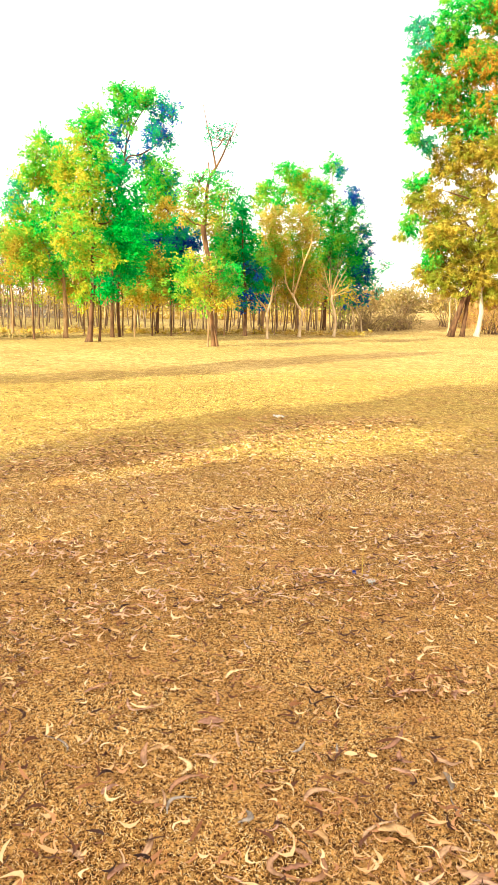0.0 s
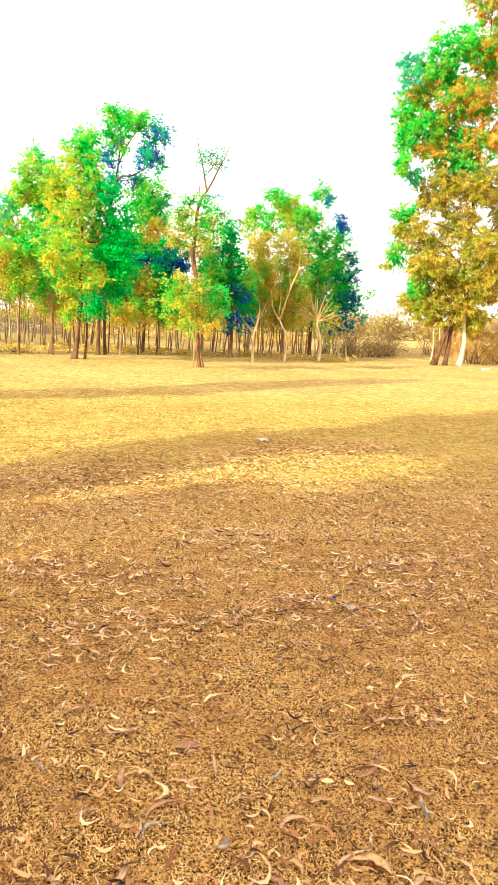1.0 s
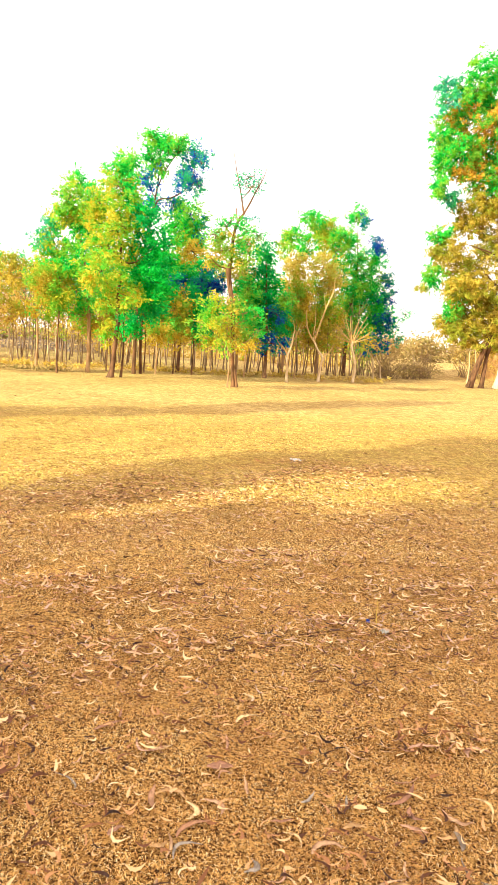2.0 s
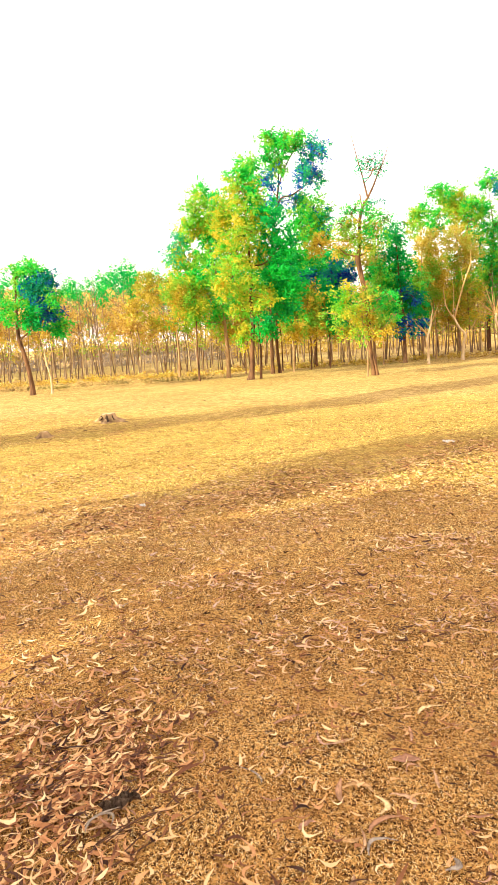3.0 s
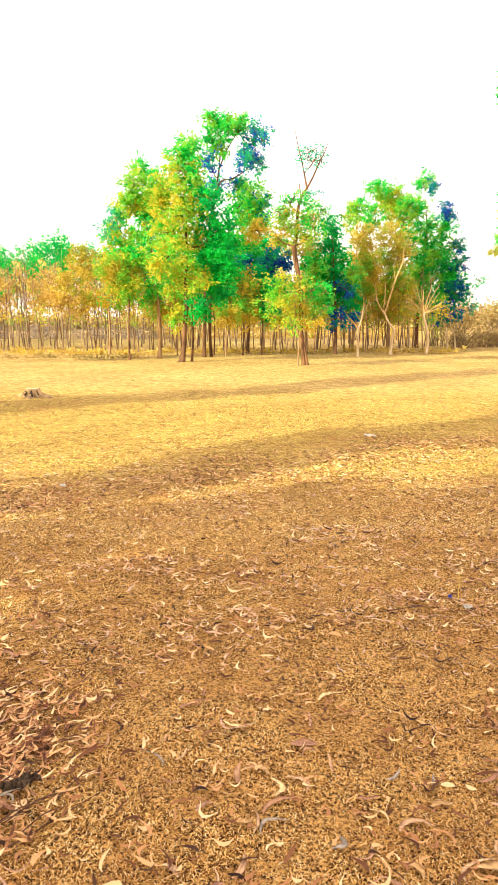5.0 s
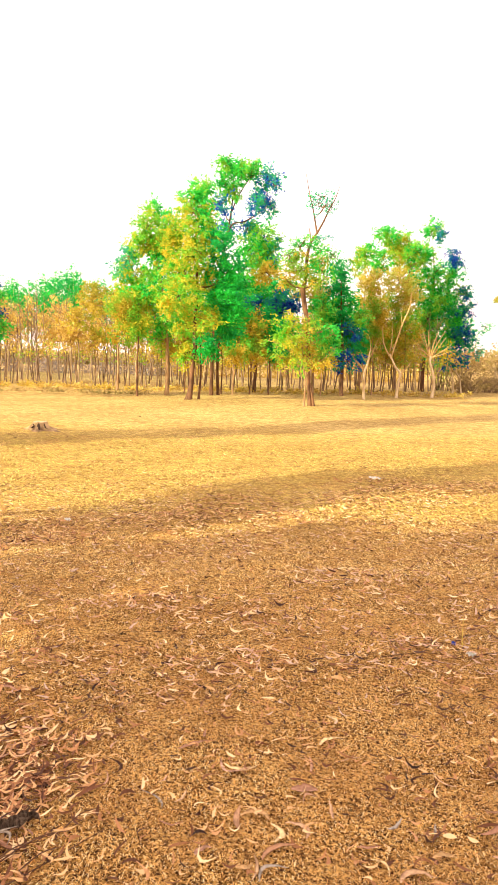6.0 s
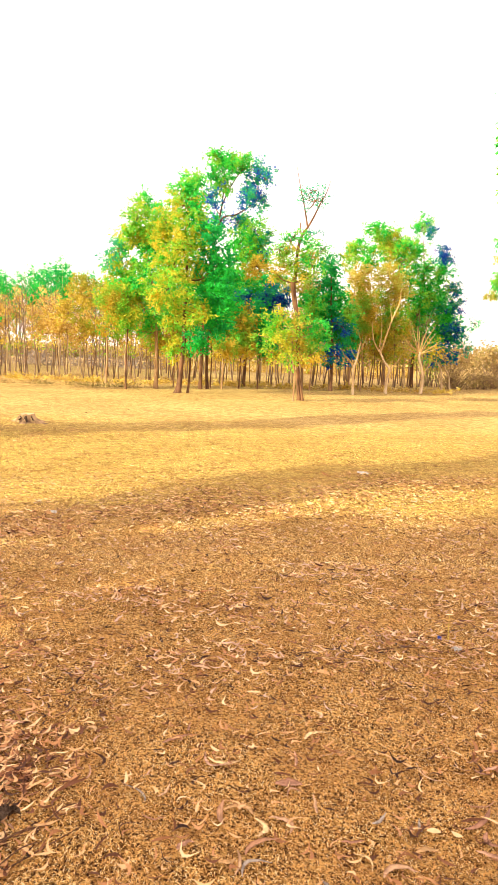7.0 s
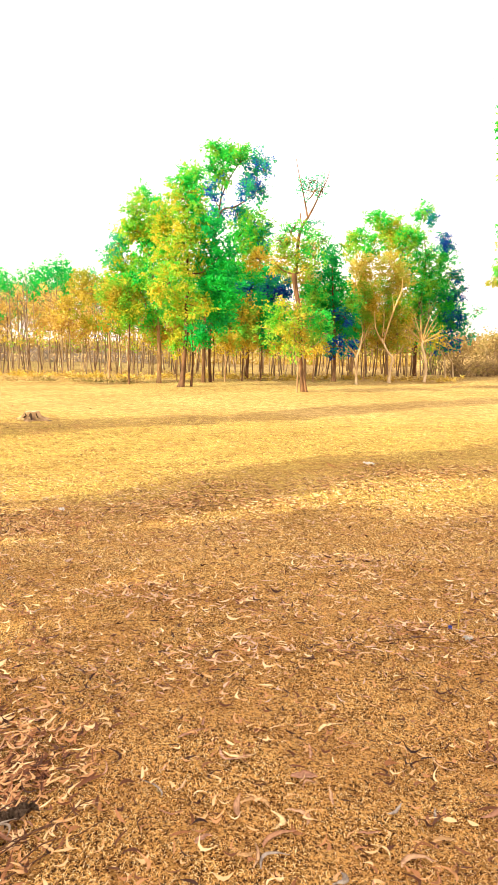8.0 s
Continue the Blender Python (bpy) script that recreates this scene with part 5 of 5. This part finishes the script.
def litter_bank(spots, length, width, seed, label, material=LITTER, lie=(0.0, 9.0)):
    """spots: rows of (x, y, spread x, spread y, leaves, heap); lie: the leaves' usual direction and its spread."""
    rng = np.random.default_rng(seed)
    vs, fs, k = [], [], 0
    shapes = []
    for b in (-0.55, -0.25, 0.05, 0.3, 0.6):
        s = np.linspace(0, 1, 5)
        w = 0.5 * np.sin(np.pi * np.clip(0.05 + 0.93 * s, 0, 1)) ** 0.8
        shapes.append((s - 0.5, 4 * b * s * (1 - s), w, 0.14 * (2 * s - 1) ** 2))
    for x0, y0, sx, sy, n, heap in spots:
        for _ in range(n):
            x, y = x0 + sx * rng.standard_normal(), y0 + sy * rng.standard_normal()
            u, v, w, c = shapes[rng.integers(5)]
            ln, wd, a = length * rng.uniform(0.55, 1.3), width * rng.uniform(0.6, 1.4), lie[0] + lie[1] * rng.standard_normal()
            tilt = rng.normal(0, 0.35, 2)
            z0 = float(lift(np.array(x), np.array(y))) + 0.012 + heap * rng.uniform() * math.exp(-(((x - x0) / (sx + 1e-6)) ** 2 + ((y - y0) / (sy + 1e-6)) ** 2) / 2)
            pts = []
            for side in (-1, 1):
                px, py = u * ln, v * ln + side * w * wd
                pts.append(np.stack([x + px * math.cos(a) - py * math.sin(a), y + px * math.sin(a) + py * math.cos(a), z0 + c * ln + tilt[0] * px * 0.5 + np.abs(tilt[1]) * side * w * wd + 0.006], -1))
            vs.append(np.stack(pts, 1).reshape(-1, 3))
            i = np.arange(4)[:, None] * 2 + k
            fs.append(i + np.array([0, 2, 3, 1]))
            k += 10
    return stuff("leaf_litter", mesh_from("leaf_litter", np.vstack(vs), np.vstack(fs)), material, label, "leaf litter")


rng = np.random.default_rng(76)
drift = []
for _ in range(120):
    a, q1 = rng.uniform(0, 2 * np.pi), rng.uniform() ** 0.55
    drift.append((-1.0 + 0.48 * q1 * math.cos(a) + 0.1 * math.sin(a), 2.2 + 0.72 * q1 * math.sin(a), 0.08, 0.08, 13, 0.034 * (1.1 - q1)))
litter_bank(drift + [(1.22, 2.62, 0.16, 0.12, 60, 0.012), (-1.3, 3.1, 0.3, 0.3, 90, 0.01)], 0.066, 0.0115, 61, "drift of curled rust-brown and tan dead leaves", RUST, (1.5, 0.85))
rng = np.random.default_rng(79)
litter_bank([(y * rng.uniform(-0.5, 0.62), y, 0.09, 0.07, 5, 0.012) for y in rng.uniform(1.45, 3.6, 200)], 0.060, 0.0098, 66, "small curled dead leaves in loose groups", RUST)
rng = np.random.default_rng(78)
litter_bank([(x, y, 0.2 + 0.12 * (k % 3), 0.07 + 0.05 * (k % 2), 34 + 14 * (k % 4), 0.035) for k, (x, y) in enumerate([(0.64, 4.79), (0.25, 4.15), (0.85, 3.5), (-0.05, 3.48), (0.2, 4.15), (1.3, 3.75), (1.0, 3.7), (1.6, 3.95), (1.25, 5.0), (0.9, 4.9), (0.6, 5.1), (-0.7, 4.3), (-0.2, 4.4), (0.9, 4.5), (-1.4, 4.0), (1.8, 4.4)])], 0.07, 0.0115, 62, "thin clusters of brown dead leaves")
litter_bank([(0.6 * y + y * rng.uniform(-1.1, 0.1), y, 0.3, 0.15, 18, 0.01) for y in rng.uniform(3.0, 8.5, 420)], 0.055, 0.009, 63, "scattered brown dead leaves")
litter_bank([(0.25 + 1.15 * s + rng.normal(0, 0.3), 7.3 + 0.75 * s + rng.normal(0, 0.35), 0.3, 0.14, 60, 0.02) for s in np.linspace(-2.6, 2.6, 60)], 0.065, 0.0105, 64, "long drift of rust and pale dead leaves across the field", RUST)
litter_bank([(y * rng.uniform(-0.6, 0.7), y, 0.5, 0.3, 4, 0.0) for y in rng.uniform(8.0, 20.0, 200)], 0.075, 0.013, 65, "dead leaves scattered over the field", RUST)


# bark scrap and twigs in the drift
def stick(points, r, label, seed, name="twig"):
    rng = np.random.default_rng(seed)
    v, f = tube(points, [r, 0.8 * r, 0.4 * r], 6, 0.12, rng, 9)
    me = mesh_from(name, v, f, True)
    me.materials.append(BARK_BROWN)
    return tagged(new(name, me), label, "twig", "fallen twigs")


stick([(-0.75, 1.80, 0.02), (-0.6, 1.95, 0.02), (-0.42, 2.16, 0.015)], 0.003, "thin dark twig in the leaf drift", 2)
for k, (x, y, turn, ln) in enumerate([(-0.66, 2.03, 40, 0.17), (-0.63, 2.05, 46, 0.2), (-0.6, 2.08, 38, 0.18), (-0.69, 1.98, 43, 0.14), (-0.58, 2.0, 50, 0.16), (-0.9, 2.3, 34, 0.2), (-1.05, 2.15, 25, 0.22), (-0.5, 2.2, 52, 0.15)]):
    c, d = 0.5 * ln * math.cos(radians(turn)), 0.5 * ln * math.sin(radians(turn))
    stick([(x - c, y - d, 0.03), (x, y, 0.045), (x + c, y + d, 0.025)], 0.0026, "thin brown twig in the leaf drift", 20 + k)
stick([(0.96, 3.75, 0.015), (1.08, 3.80, 0.022), (1.19, 3.81, 0.014)], 0.003, "thin dark twig among dead leaves", 6)
stick([(1.30, 3.66, 0.015), (1.41, 3.68, 0.02), (1.52, 3.64, 0.012)], 0.003, "thin dark twig among dead leaves", 3)
stick([(0.75, 3.6, 0.015), (1.0, 3.66, 0.02), (1.2, 3.62, 0.012)], 0.003, "thin twig among dead leaves", 5)

stalk = mesh_from("grass_stalk", *tube([(1.23, 3.75, 0), (1.225, 3.75, 0.09), (1.23, 3.76, 0.18)], [0.003, 0.002, 0.001], 5, 0, None, 8))
stalk.materials.append(FIELD)
tagged(new("grass_stalk", stalk), "single upright dry grass stalk", "grass stalk")


def scrap(name, base, size, material, label, category, seed, turn=0):
    """A crumpled scrap: a small wavy sheet with thickness."""
    rng = np.random.default_rng(seed)
    n = 6
    bm = bmesh.new()
    g = [[bm.verts.new(((i / (n - 1) - 0.5) * size[0] * (1 + 0.1 * rng.standard_normal()), (j / (n - 1) - 0.5) * size[1] * (1 + 0.1 * rng.standard_normal()), size[2] * (0.5 + 0.5 * math.sin(2.1 * i + seed) * math.cos(1.7 * j)) + 0.1 * size[2] * rng.standard_normal())) for j in range(n)] for i in range(n)]
    for i in range(n - 1):
        for j in range(n - 1):
            bm.faces.new((g[i][j], g[i + 1][j], g[i + 1][j + 1], g[i][j + 1]))
    bmesh.ops.solidify(bm, geom=bm.faces[:], thickness=0.002)
    me = bpy.data.meshes.new(name)
    bm.to_mesh(me)
    me.materials.append(material)
    ob = new(name, me)
    ob.matrix_basis = pose(*base, 0, 0, turn)
    return tagged(ob, label, category)


scrap("bark_scrap", (-0.70, 2.15, 0.03), (0.12, 0.055, 0.035), BARK_SCRAP, "dark rough scrap of bark in the leaf drift", "bark", 6, 48)
scrap("paper_scrap", (1.245, 3.64, 0.012), (0.04, 0.045, 0.03), PAPER, "crumpled white paper scrap on dead leaves", "litter", 1, 20)
scrap("blue_wrapper", (1.195, 3.80, 0.012), (0.022, 0.03, 0.02), BLUE, "small crumpled blue plastic wrapper", "litter", 2, -15)
scrap("paper_scrap", (1.72, 9.33, 0.012), (0.12, 0.17, 0.03), PAPER, "flat white paper sheet lying on the field", "litter", 3, 8)
scrap("paper_scrap", (-1.62, 6.53, 0.012), (0.045, 0.06, 0.03), PAPER, "small white paper scrap on the grass", "litter", 4, 30)
scrap("paper_scrap", (14.4, 28.3, 0.02), (0.25, 0.3, 0.12), PAPER, "white scrap lying in the sunlit field", "litter", 5, 10)


# ---- low mud hut behind the great tree ----
MUD = bark_material("mud_plaster", (0.42, 0.20, 0.07), (0.66, 0.36, 0.14), 5.0)
THATCH = bark_material("old_thatch", (0.20, 0.10, 0.04), (0.46, 0.28, 0.12), 12.0)


def block(bm, x0, x1, y0, y1, z0, z1):
    m = Matrix.Translation(((x0 + x1) / 2, (y0 + y1) / 2, (z0 + z1) / 2)) @ Matrix.Diagonal((x1 - x0, y1 - y0, z1 - z0, 1))
    bmesh.ops.create_cube(bm, size=1.0, matrix=m)


def solid(name, boxes, material, parent, label="", soft_edge=0.02):
    bm = bmesh.new()
    for b in boxes:
        block(bm, *b)
    bmesh.ops.bevel(bm, geom=bm.edges[:], offset=soft_edge, segments=2, affect="EDGES")
    me = bpy.data.meshes.new(name)
    bm.to_mesh(me)
    return part(name, me, material, parent, label)


hut = thing("mud_hut", (19.6, 38.0, 0), "low brown mud hut with a thatched roof behind bushes", "hut")
solid("wall", [(-1.9, -0.6, 0, 0.25, 0, 1.55), (-0.1, 2.6, 0, 0.25, 0, 1.55), (-0.6, -0.1, 0, 0.25, 1.35, 1.55), (-0.6, -0.1, 0, 0.25, 0, 0.85)], MUD, hut)
solid("wall", [(-1.9, -1.65, 0.26, 2.4, 0, 1.55)], MUD, hut)
solid("wall", [(2.35, 2.6, 0.26, 2.4, 0, 1.55)], MUD, hut)
solid("wall", [(-1.64, 2.34, 2.15, 2.4, 0, 1.55)], MUD, hut)
solid("shutter", [(-0.58, -0.12, 0.08, 0.13, 0.87, 1.33)], PAPER, hut, "pale window shutter", 0.006)
for sign in (-1, 1):
    roof = solid("roof", [(-2.2, 2.9, -0.95, 0.95, -0.09, 0.09)], THATCH, hut, "", 0.05)
    roof.matrix_basis = pose(0, 1.2 + sign * 0.82, 1.95, -sign * 26, 0, 0)
